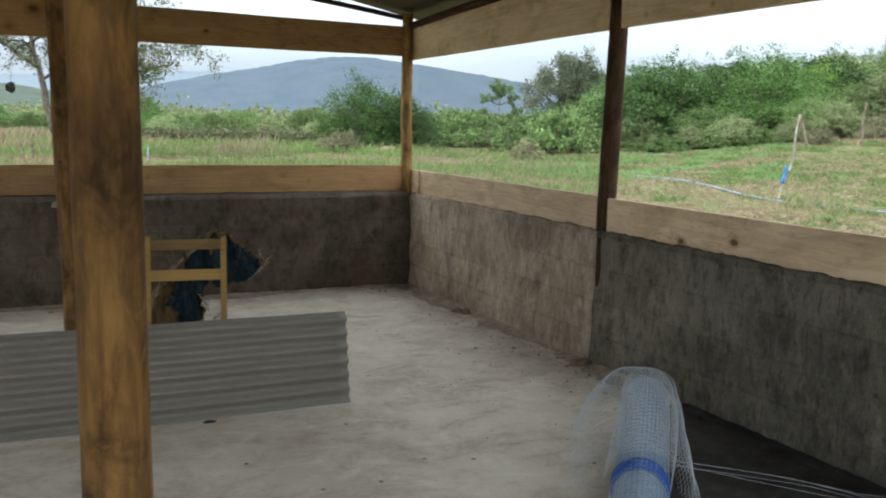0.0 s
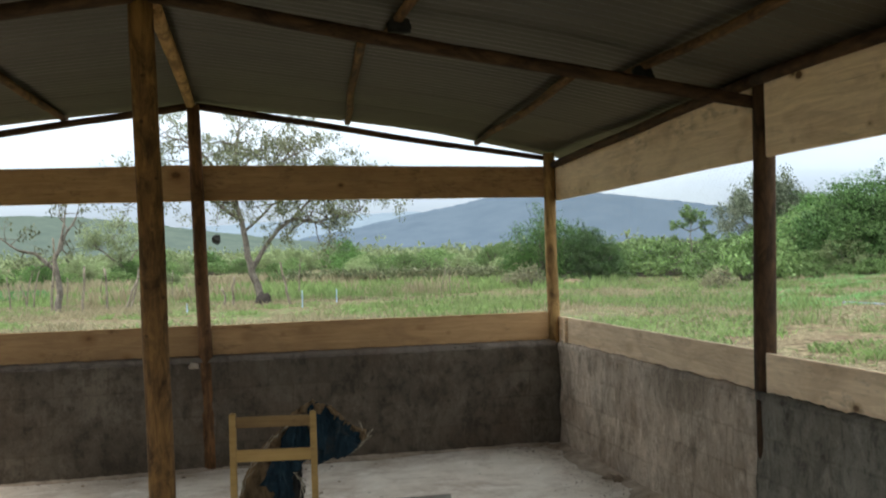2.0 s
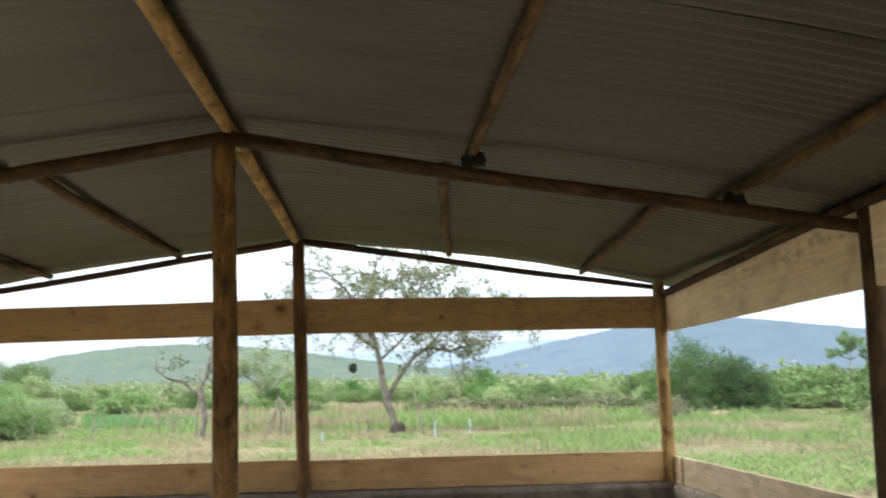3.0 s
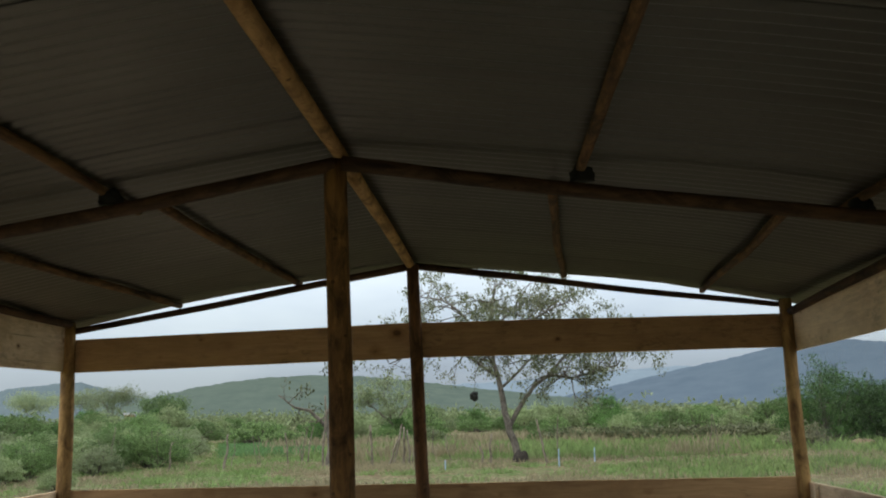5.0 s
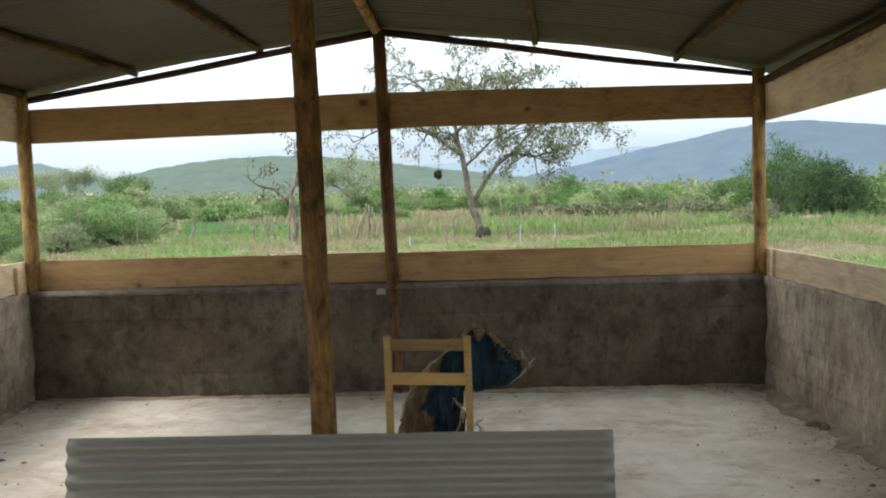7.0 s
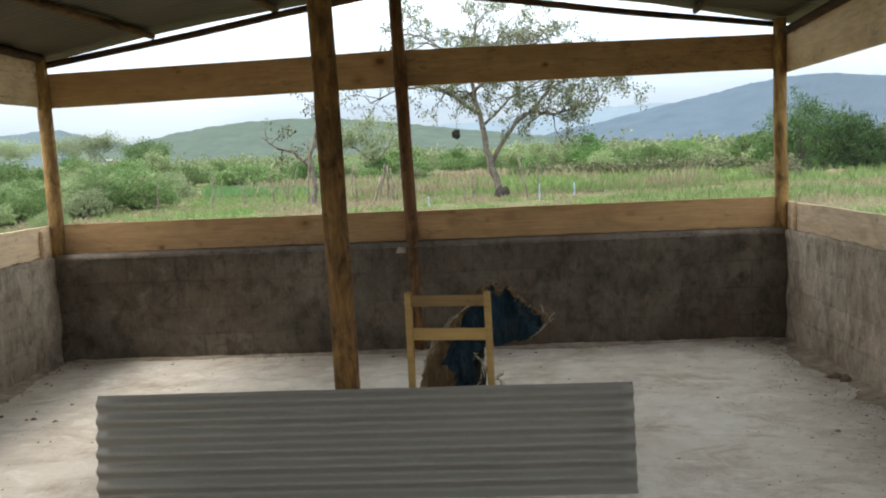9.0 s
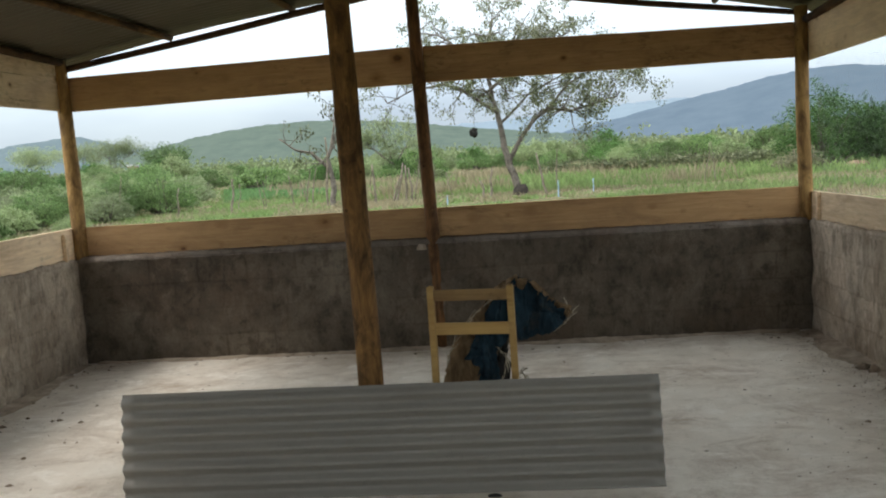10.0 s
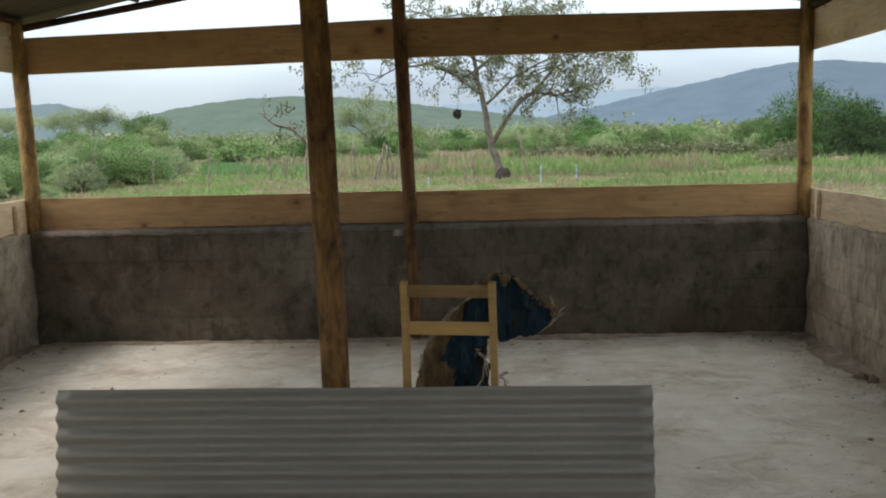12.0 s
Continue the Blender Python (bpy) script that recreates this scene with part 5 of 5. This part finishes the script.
ground()
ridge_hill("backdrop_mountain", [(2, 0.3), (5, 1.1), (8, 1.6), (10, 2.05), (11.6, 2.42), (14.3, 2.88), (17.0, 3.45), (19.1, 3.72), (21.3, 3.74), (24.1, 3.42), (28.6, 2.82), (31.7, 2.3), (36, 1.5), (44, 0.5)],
           2600, HILL_BLUE, "long mountain under the clouds, haze painted blue-grey", 2.2, 1.0)
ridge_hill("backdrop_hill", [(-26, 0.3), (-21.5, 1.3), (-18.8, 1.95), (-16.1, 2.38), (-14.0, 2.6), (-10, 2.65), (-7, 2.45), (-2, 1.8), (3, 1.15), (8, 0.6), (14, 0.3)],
           900, HILL_GREEN, "wooded hill beyond the fields, haze painted grey-green", 1.1, 4.0)
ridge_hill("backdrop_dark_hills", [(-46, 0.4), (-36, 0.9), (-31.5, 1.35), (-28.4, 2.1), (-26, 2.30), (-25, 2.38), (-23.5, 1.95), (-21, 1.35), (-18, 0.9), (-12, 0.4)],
           2200, HILL_TEAL, "far dark hills, haze painted blue-green", 2.5, 7.0)
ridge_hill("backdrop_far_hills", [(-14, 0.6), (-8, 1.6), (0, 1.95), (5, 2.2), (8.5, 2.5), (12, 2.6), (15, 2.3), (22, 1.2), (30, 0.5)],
           3600, HILL_PALE, "farthest hills, haze painted pale blue", 5.0, 9.0)

# the sparse tree beyond the back wall
tree_from("sparse_tree", 1.5, 35.0, [
    ([(0.15, 0, 0), (-0.25, 0, 1.2), (-0.45, 0, 2.3), (-0.65, 0.1, 3.4), (-0.9, 0.2, 4.6), (-0.8, 0.1, 5.8), (-0.6, 0, 6.8)], 0.165, 0.035, 0.45),
    ([(-0.25, 0, 1.35), (0.25, -0.1, 2.2), (0.75, -0.1, 2.9), (1.35, 0, 3.3), (2.2, 0.1, 3.15), (3.0, 0.2, 3.35), (4.0, 0.1, 3.6)], 0.105, 0.03, 0.5),
    ([(-0.65, 0, 3.3), (-1.6, 0.3, 4.0), (-2.6, 0.4, 4.5), (-3.8, 0.3, 4.4), (-4.9, 0.2, 3.9)], 0.08, 0.02, 0.2),
    ([(-0.8, 0, 4.2), (0.3, -0.3, 5.0), (1.3, -0.4, 5.7), (2.3, -0.3, 6.1)], 0.07, 0.02, 0.2),
    ([(-0.9, 0, 4.6), (-1.9, 0.2, 5.7), (-2.8, 0.3, 6.4), (-3.6, 0.1, 6.5)], 0.07, 0.02, 0.2),
    ([(1.3, 0, 3.3), (2.2, -0.3, 4.2), (3.2, -0.2, 4.7), (4.4, 0, 4.6)], 0.06, 0.02, 0.2),
    ([(-0.9, 0, 4.8), (0.0, 0.5, 5.9), (0.7, 0.6, 6.9)], 0.05, 0.015, 0.2),
    ([(-0.45, 0, 2.9), (0.6, 0.4, 3.9), (1.6, 0.5, 4.4), (2.6, 0.4, 4.9)], 0.06, 0.02, 0.2)],
    2, 5, 0.22, 0.056, LEAF_GREY, "sparse grey-green leaning tree with drooping twigs", 21, droop=0.28, twig=0.85, twigs_per=3)
nest_tree = [o for o in bpy.data.objects if o.name == "sparse_tree"][0]
nest_bm = bmesh.new()
bmesh.ops.create_icosphere(nest_bm, subdivisions=3, radius=0.17)
for v in nest_bm.verts:
    v.co *= 1 + 0.5 * noise.noise(v.co * 9)
part("nest", nest_bm, NEAR_BLACK, nest_tree, "dark ball-shaped bird nest of twigs", m=pose(-1.55, 0.0, 2.55))
pole("nest_twig", (-1.55, 0.0, 2.62), (-1.50, 0.3, 4.0), 0.007, 0.007, BARK, parent=nest_tree)
# bare tree partly hidden by the ridge post
tree_from("bare_tree", -10.7, 34.0, [
    ([(0.25, 0, 0), (0.3, 0, 1.0), (0.15, 0, 1.9), (0.45, 0, 2.6), (0.9, 0, 3.4)], 0.13, 0.03, 0.4),
    ([(0.2, 0, 1.5), (-0.4, 0, 2.1), (-1.0, 0, 2.25), (-1.6, 0, 2.7)], 0.09, 0.02, 0.4),
    ([(0.3, 0, 2.2), (0.5, 0, 3.2), (0.6, 0, 4.1)], 0.06, 0.015, 0.3)],
    2, 1, 0.2, 0.07, LEAF_GREY, "nearly bare crooked grey tree", 33, droop=0.0, twig=0.55, twigs_per=1)
# thin-leaved round tree behind the fence
tree_from("slender_tree", -6.4, 70.0, [
    ([(0, 0, 0), (0.1, 0, 1.2), (-0.1, 0, 2.3), (-0.6, 0, 3.6)], 0.14, 0.03, 0.4),
    ([(0.1, 0, 1.2), (0.9, 0, 2.3), (1.6, 0, 3.3)], 0.09, 0.03, 0.4),
    ([(0.0, 0, 1.4), (-1.0, 0, 2.3), (-1.9, 0, 3.1)], 0.09, 0.03, 0.4)],
    2, 4, 0.55, 0.11, LEAF_HAZE, "pale green small tree behind the fence", 35, droop=0.0, twig=0.8, twigs_per=3)
# trees on the skyline
for az, d, s, sd in ((-23.2, 150.0, 1.0, 41), (-25.0, 175.0, 1.0, 42), (-20.2, 140.0, 0.66, 43), (-27.6, 165.0, 0.95, 44)):
    tree_from("acacia_tree", az, d, [
        ([(0, 0, 0), (0.2 * s, 0, 2.0 * s), (-0.8 * s, 0, 4.4 * s), (-2.4 * s, 0, 5.4 * s)], 0.11, 0.04, 0.5),
        ([(0.2 * s, 0, 2.0 * s), (1.4 * s, 0, 4.2 * s), (3.0 * s, 0, 5.3 * s)], 0.09, 0.03, 0.4),
        ([(0.1 * s, 0, 2.4 * s), (0.2 * s, 0.3, 4.6 * s), (0.6 * s, 0, 5.9 * s)], 0.08, 0.03, 0.4)],
        2, 9, 1.3, 0.13, LEAF_HAZE if s > 0.8 else LEAF_MID, "flat-topped green tree on the skyline", sd, droop=-0.05, twig=0.9, twigs_per=2)
# tree with a grey crown beside the thicket, and a tiered young tree
tree_from("grey_tree", 33.8, 85.0, [
    ([(0, 0, 0), (0.2, 0, 2.0), (-0.6, 0, 4.0), (-1.4, 0, 6.2)], 0.22, 0.05, 0.4),
    ([(0.2, 0, 2.0), (1.1, 0, 4.2), (2.0, 0, 6.2)], 0.16, 0.05, 0.3),
    ([(0.1, 0, 2.3), (-1.8, 0, 3.6), (-3.0, 0, 4.8)], 0.14, 0.05, 0.3),
    ([(0.1, 0, 2.5), (0.3, 0.4, 4.8), (0.2, 0, 7.0)], 0.14, 0.05, 0.3),
    ([(0.4, 0, 2.6), (2.2, 0.2, 3.8), (3.0, 0, 5.0)], 0.12, 0.05, 0.3)],
    2, 18, 0.75, 0.115, LEAF_SAGE, "round grey-green tree beside the thicket", 51, droop=0.0, twig=0.9)
tree_from("tiered_tree", 29.1, 62.0, [
    ([(0, 0, 0), (0, 0, 1.6), (0, 0, 3.0), (0, 0, 4.3)], 0.05, 0.02, 0.6),
    ([(0, 0, 2.0), (1.3, 0.2, 2.4)], 0.04, 0.02, 0.2), ([(0, 0, 2.1), (-1.3, 0, 2.4)], 0.04, 0.02, 0.2),
    ([(0, 0, 2.9), (0.9, 0, 3.3)], 0.04, 0.02, 0.2), ([(0, 0, 2.9), (-0.9, 0, 3.2)], 0.04, 0.02, 0.2), ([(0, 0, 1.3), (1.7, -0.2, 1.7)], 0.04, 0.02, 0.2), ([(0, 0, 1.4), (-1.7, 0.1, 1.7)], 0.04, 0.02, 0.2), ([(0, 0, 3.6), (0.5, 0, 3.9)], 0.03, 0.02, 0.2), ([(0, 0, 3.6), (-0.5, 0, 3.9)], 0.03, 0.02, 0.2)],
    1, 5, 0.20, 0.085, LEAF_MID, "young tree with tiered branches", 52, droop=-0.1, twig=0.3)

# bushes that stand out
bush("dark", 19.9, 46.0, 0.86, 10, "large dense dark green bush near the fence", squash=1.24)
bush("dense", 22.5, 47.5, 0.76, 130, "large dense dark green bush near the fence", squash=1.12)
bush("mid", -20.8, 37.0, 0.72, 30, "leafy mid-green bush at the field's edge")
bush("dark_b", 7.6, 85.0, 0.85, 80, "low dark bush in the scrub", squash=0.7)
bush("low", 33.2, 44.0, 1.7, 20, "low green bush before the thicket", squash=1.2)
bush("low", 31.0, 47.0, 1.4, 120, "low green bush before the thicket", squash=1.2)
TH = "thicket of bushes"
rnd = random.Random(77)
for k in range(34):
    az = 35.5 + 26.0 * (k / 33) + rnd.uniform(-0.6, 0.6)
    d = rnd.uniform(46, 58)
    s = (1.20 if 41.5 < az < 51 else 1.40 if az < 51.5 else 1.75) * rnd.uniform(0.85, 1.2)
    key = rnd.choice(("mid", "dark", "dense") if az < 40.5 else ("dark", "dense", "dark_b", "dark") if az < 47 else ("bright", "mid", "bright", "dense") if az < 51.5 else ("pale", "dry", "haze", "dry"))
    bush(key, az, d, s, rnd.uniform(0, 360), "dense green bush of the thicket", TH)
slope = random.Random(91)
for k in range(22):
    az = 49.5 + 14 * k / 21
    key = slope.choice(("pale", "dry", "mid_b", "dry", "mid_b"))
    bush(key, az, slope.uniform(60, 86), slope.uniform(1.2, 1.9), slope.uniform(0, 360), "green bush on the rising slope", "bushes on the slope")
for k in range(16):
    az = 35.5 + 13.5 * k / 15 + rnd.uniform(-0.4, 0.4)
    bush(rnd.choice(("low", "low", "pale", "mid")), az, rnd.uniform(41.5, 45), rnd.uniform(0.45, 0.85), rnd.uniform(0, 360), "low green bush at the thicket's foot", TH)
for k in range(20):
    az = 47 + 15 * rnd.random()
    bush(rnd.choice(("dry", "dry", "dry", "haze")), az, rnd.uniform(38, 50), rnd.uniform(0.35, 0.8), rnd.uniform(0, 360), "dry brownish scrub bush on the slope", "scrub bushes")
SC = "scrub bushes"
RISE = ((-36, 1.1), (-30, 1.2), (-25, 1.6), (-21, 1.65), (-18.5, 1.2), (-17.2, 0.55), (-11, 0.5), (-8, 1.15), (-2, 1.35), (3.5, 1.4), (7, 1.15), (10, 0.9), (17, 1.0), (24, 1.15), (28, 1.2), (36, 1.3))
TALL = {"far_mid": 2.6, "far_pale": 2.3, "far_dark": 3.0, "far_low": 1.5}
for k in range(120):
    az = -36 + 72 * (k + 2.5 * rnd.random()) / 120
    d = rnd.uniform(66, 122) if az < 25 else rnd.uniform(56, 80)
    key = rnd.choice(("far_mid", "far_pale", "far_mid", "far_dark", "far_pale", "far_low", "far_low"))
    high = 1.72 + d * math.tan(radians(float(np.interp(az, [p[0] for p in RISE], [p[1] for p in RISE])))) * (rnd.uniform(0.6, 1.0) if az > 24 or -31 < az < -18.5 else rnd.random() ** 1.3)
    high *= rnd.choice((0.4, 0.6, 0.85, 1.0, 1.0))
    s = high / TALL[key] * 0.95
    bush(key, az, d, s, rnd.uniform(0, 360), "green scrub bush in the fields", SC, squash=rnd.uniform(0.85, 1.1))
for k in range(60):
    az = rnd.uniform(-36, 36)
    d = 50 + 95 * rnd.random() ** 0.8 if az < 24 else rnd.uniform(66, 130)
    if -18.5 < az < -10 and d < 90:
        d += 45
    key = rnd.choice(("far_mid", "far_pale", "far_mid", "far_pale", "far_dark", "far_low", "far_low"))
    s = rnd.uniform(0.35, 0.75) if d < 75 else rnd.choice((0.45, 0.6, 0.75, 0.9, 1.05, 1.2)) * rnd.uniform(0.85, 1.15)
    bush(key, az, d, s, rnd.uniform(0, 360), "green scrub bush in the fields", SC, squash=rnd.uniform(0.65, 1.15))
for k in range(44):
    az = rnd.uniform(-36, -16.5)
    bush(rnd.choice(("pale", "haze", "mid", "pale", "haze")), az, rnd.uniform(40, 70), rnd.uniform(0.4, 0.8), rnd.uniform(0, 360), "small green scrub bush", SC)


for k in range(26):
    az = rnd.uniform(-37, -23.2)
    bush(rnd.choice(("pale", "haze", "haze", "low", "mid")), az, rnd.uniform(27, 42), rnd.uniform(0.3, 0.65), rnd.uniform(0, 360), "small feathery green scrub bush", SC)


def far_scrub():
    rng = np.random.default_rng(9)
    pts = []
    for _ in range(900):
        az, d = rng.uniform(-45, 45), rng.uniform(120, 330)
        x, y = polar(az, d)
        pts.append((x, y, ground_z(x, y) + 0.8, rng.uniform(0.7, 1.5)))
    v, f = leaf_cloud(pts, 90, 2.6, 0.42, rng, flat=0.35, spray=0.8)
    return tagged(new("far_scrub", mesh_of("far_scrub", v.tolist(), f.tolist(), LEAF_PALE)), "far green scrub filling the plain", "scrub", kind="stuff")


far_scrub()


def grass_field(name, count, az0, az1, d0, d1, height, width, material, label, seed, keep, blades=7, spread=0.12, lay=0.45):
    """Tufts of blades, thinned by a patch pattern."""
    rng = np.random.default_rng(seed)
    vs, fs = [], []
    for _ in range(count):
        az, d = rng.uniform(az0, az1), math.sqrt(rng.uniform(d0 * d0, d1 * d1))
        x, y = polar(az, d)
        if noise.noise((x * 0.16, y * 0.16, seed)) + 0.6 * noise.noise((x * 0.6, y * 0.6, seed + 1.0)) < keep:
            continue
        z = ground_z(x, y)
        tuft = height * (0.5 + rng.random())
        for _b in range(blades):
            a = rng.uniform(0, 6.283)
            bx, by = x + rng.normal() * spread, y + rng.normal() * spread
            h = tuft * (0.5 + 0.7 * rng.random())
            lx, ly = math.cos(a) * h * lay, math.sin(a) * h * lay
            wx, wy = -math.sin(a) * width, math.cos(a) * width
            k = len(vs)
            vs += [(bx - wx, by - wy, z), (bx + wx, by + wy, z), (bx + lx * 0.35 + wx * 0.7, by + ly * 0.35 + wy * 0.7, z + h * 0.65), (bx + lx, by + ly, z + h)]
            fs += [(k, k + 1, k + 2), (k, k + 2, k + 3)]
    return tagged(new(name, mesh_of(name, vs, fs, material)), label, "grass", kind="stuff")


grass_field("grass", 24000, -36, 34, 13, 48, 0.12, 0.012, GRASS, "patches of fresh green grass tufts", 3, 0.08, 8, 0.14, 0.7)
grass_field("grass", 9000, 30, 62, 12, 46, 0.075, 0.010, GRASS, "clumps of fresh green grass on bare earth", 13, 0.36)
grass_field("grass_tufts", 640, 26, 62, 12, 40, 0.12, 0.008, GRASS, "separate bushy green grass tufts", 19, -0.1, 60, 0.19, 0.9)
grass_field("grass", 9000, 31, 47, 27, 47, 0.10, 0.012, CROP, "lush green grass before the thicket", 29, 0.05)
grass_field("dry_grass", 15000, -36, 34, 14, 48, 0.14, 0.008, STRAW, "straw-coloured dry grass among the green", 5, 0.05, 8, 0.2, 0.6)
grass_field("dry_litter", 16000, 26, 62, 11, 44, 0.05, 0.010, STRAW, "flattened straw and dry litter on the earth", 15, -0.12, 6, 0.16, 2.0)
grass_field("far_grass", 7000, -38, 34, 42, 75, 0.24, 0.016, GRASS, "far rough green grass", 6, 0.0, 9, 0.35, 0.45)
grass_field("tall_grass", 1800, -12, 24, 35, 52, 0.36, 0.008, GRASS, "tall soft green grass", 28, 0.10, 14, 0.35, 0.35)
grass_field("tall_dry_grass", 3400, -14, 14, 36, 64, 0.50, 0.006, STRAW, "tall straw-coloured grass stalks", 8, 0.26, 12, 0.40, 0.30)
grass_field("tall_weeds", 2600, 8, 36, 19, 46, 0.24, 0.008, GRASS, "rough knee-high green weeds", 44, 0.05, 11, 0.28, 0.35)
grass_field("dry_weeds", 1300, 8, 50, 18, 46, 0.20, 0.006, STRAW, "rough straw-coloured weeds", 47, 0.12, 10, 0.25, 0.45)
grass_field("crop_field", 6000, -16.8, -10.8, 44, 72, 0.22, 0.03, CROP, "flat bright green field of young crop", 38, -2.0)


def brush_fence():
    """A low row of piled brush along the field's edge."""
    rng = np.random.default_rng(61)
    pts = []
    for k in range(260):
        az = 3.5 + 14.0 * k / 259
        x, y = polar(az, 53.0 + 1.2 * noise.noise((az * 0.8, 0, 0)))
        pts.append((x, y, ground_z(x, y) + 0.55 + 0.25 * noise.noise((az * 3, 1, 1)), 0.7 + 0.5 * rng.random()))
    v, f = leaf_cloud(pts, 18, 0.40, 0.09, rng, spray=0.8)
    return tagged(new("brush_fence", mesh_of("brush_fence", v.tolist(), f.tolist(), LEAF_GREY)), "low brown row of piled brush across the field", "brush fence", kind="stuff")


brush_fence()
mx, my = polar(21.6, 42.5)
lump("earth_mound", (mx, my, ground_z(mx, my)), 0.8, 0.36, RED_EARTH, "low mound of reddish bare earth by the bush", "earth mound", 12.0)
for az, d, s in ((18.6, 41.0, 0.85), (17.6, 42.5, 0.6), (30.6, 38.0, 0.7)):
    bush("dry", az, d, s, az * 9, "dry twiggy grey-brown bush", "scrub bushes")


# fence of crooked sticks beyond the back wall
def stick(az, d, h, lean, r, label, group, mat=DRYWOOD, name="fence_stick", bend=0.10):
    x, y = polar(az, d)
    z = ground_z(x, y)
    return pole(name, (x, y, z - 0.1), (x + lean * math.cos(radians(az)), y - lean * math.sin(radians(az)), z + h), r, r * 0.6, mat, label, "stick", group, bend=bend)


FS = "crooked fence sticks"
rnd = random.Random(4)
for k in range(18):
    az = -24 + 40 * rnd.random()
    stick(az, rnd.uniform(33.5, 38), rnd.uniform(0.9, 1.7), rnd.uniform(-0.35, 0.35), rnd.uniform(0.018, 0.035), "crooked weathered wooden fence stick", FS)
for az, h, lean in ((-8.9, 1.6, 0.05), (-7.6, 1.5, -0.05), (-6.6, 1.2, 0.5), (-6.3, 1.5, 0.35), (-5.6, 1.4, 0.0), (-5.2, 1.3, -0.1), (-0.3, 1.1, 0.15), (-0.5, 0.7, -0.2), (3.4, 1.6, -0.35), (-16.6, 1.3, 0.1), (-10.6, 2.6, 0.05)):
    stick(az, 33.2, h, lean, 0.05, "crooked weathered wooden fence stick", FS)
for az, d in ((4.1, 31.2), (6.3, 32.0), (-3.0, 30.5)):
    stick(az, d, 0.58 if az > 0 else 0.3, 0.0, 0.022, "short pale blue plastic pipe standing upright", "upright pipes", PIPE, "pipe_stake", 0.0)
for az, d, h, lean in ((50.7, 38.0, 1.7, 0.1), (47.9, 39.0, 1.3, -0.5)):
    stick(az, d, h, lean, 0.055, "pale weathered stick standing in the scrub", FS)
# leaning stake with a blue tie
DARK_BARK = make_pole("dark_bark", (0.06, 0.05, 0.04), (0.03, 0.025, 0.02))
PALEWOOD = make_pole("bleached_wood", (0.50, 0.47, 0.42), (0.32, 0.29, 0.25))
fx, fy = polar(1.75, 34.6)
lump("tree_stump", (fx, fy, ground_z(fx, fy)), 0.32, 0.42, DARK_BARK, "dark gnarled stump at the tree's foot", "stump", 5.0)
sx, sy = polar(46.0, 21.3)
sz = ground_z(sx, sy)
stake = pole("marker_stake", (sx, sy, sz - 0.1), (sx + 0.26, sy - 0.26, sz + 2.05), 0.026, 0.022, PALEWOOD, "grey wooden stake with a blue tie", "stake", bend=0.12)
tie = part("tie", pole_bm(0.42, 0.045, 0.02, seg=9, rings=9, wob=0.9, bend=0.05, seed=3.0), BLUE_TAG, stake, "bright blue plastic tie", True, pose(0, 0, 0.55))
# pale pipe on the grass
pv = bpy.data.curves.new("water_pipe", "CURVE")
pv.dimensions, pv.bevel_depth, pv.bevel_resolution = "3D", 0.024, 3
sp = pv.splines.new("NURBS")
pipe_pts = [polar(az, d) for az, d in ((37.5, 28.4), (39.5, 27.2), (41.5, 25.2), (43.5, 22.6), (46, 21.0), (48, 20.3), (51, 19.8), (55.5, 19.2), (62, 18.6))]
sp.points.add(len(pipe_pts) - 1)
for q, (x, y) in zip(sp.points, pipe_pts):
    q.co = (x, y, ground_z(x, y) + 0.035 + 0.03 * noise.noise((x * 0.9, y * 0.9, 6.0)), 1)
sp.use_endpoint_u = True
pv.materials.append(WATER_PIPE)
tagged(new("water_pipe", pv), "pale blue water pipe snaking over the grass", "pipe")
# mast behind the thicket
mx, my = polar(51.8, 95.0)
pole("utility_pole", (mx + 0.75, my - 0.5, ground_z(mx, my) - 0.3), (mx + 0.85, my - 0.5, 16.5), 0.17, 0.12, POLE_GREY, "tall thin grey pole beside a thicker one", "utility pole", bend=0.02, wob=0.02)
pole("utility_pole", (mx, my, ground_z(mx, my) - 0.3), (mx + 0.2, my, 16.5), 0.24, 0.18, POLE_GREY, "tall grey utility pole behind the thicket", "utility pole", bend=0.02, wob=0.02)


def far_house(az, d, w, h, wall_mat, label):
    x, y = polar(az, d)
    base = tagged(new("far_house"), label, "house")
    base.matrix_basis = pose(x, y, ground_z(x, y), 0, 0, -az)
    part("wall", box_bm(w, w * 0.8, h, 0.02, (0, 0, h / 2)), wall_mat, base)
    bm = bmesh.new()
    a = [bm.verts.new(p) for p in ((-w * 0.56, -w * 0.48, h), (w * 0.56, -w * 0.48, h), (w * 0.56, w * 0.48, h), (-w * 0.56, w * 0.48, h), (-w * 0.56, 0, h + w * 0.2), (w * 0.56, 0, h + w * 0.2))]
    for f in ((0, 1, 5, 4), (2, 3, 4, 5), (0, 4, 3), (1, 2, 5), (3, 2, 1, 0)):
        bm.faces.new([a[q] for q in f])
    part("roof", bm, HOUSE_ROOF, base)
    for s in (-0.28, 0.28):
        part("window", box_bm(w * 0.16, 0.08, h * 0.3, 0.0, (s * w, -w * 0.4, h * 0.55)), NAIL, base)
    return base


for az, el_d, w, h, wm in ((-22.2, 190.0, 2.0, 3.2, HOUSE_WALL), (-24.0, 200.0, 1.6, 3.2, HOUSE_PALE)):
    far_house(az, el_d, w, h, wm, "small far house among the trees")
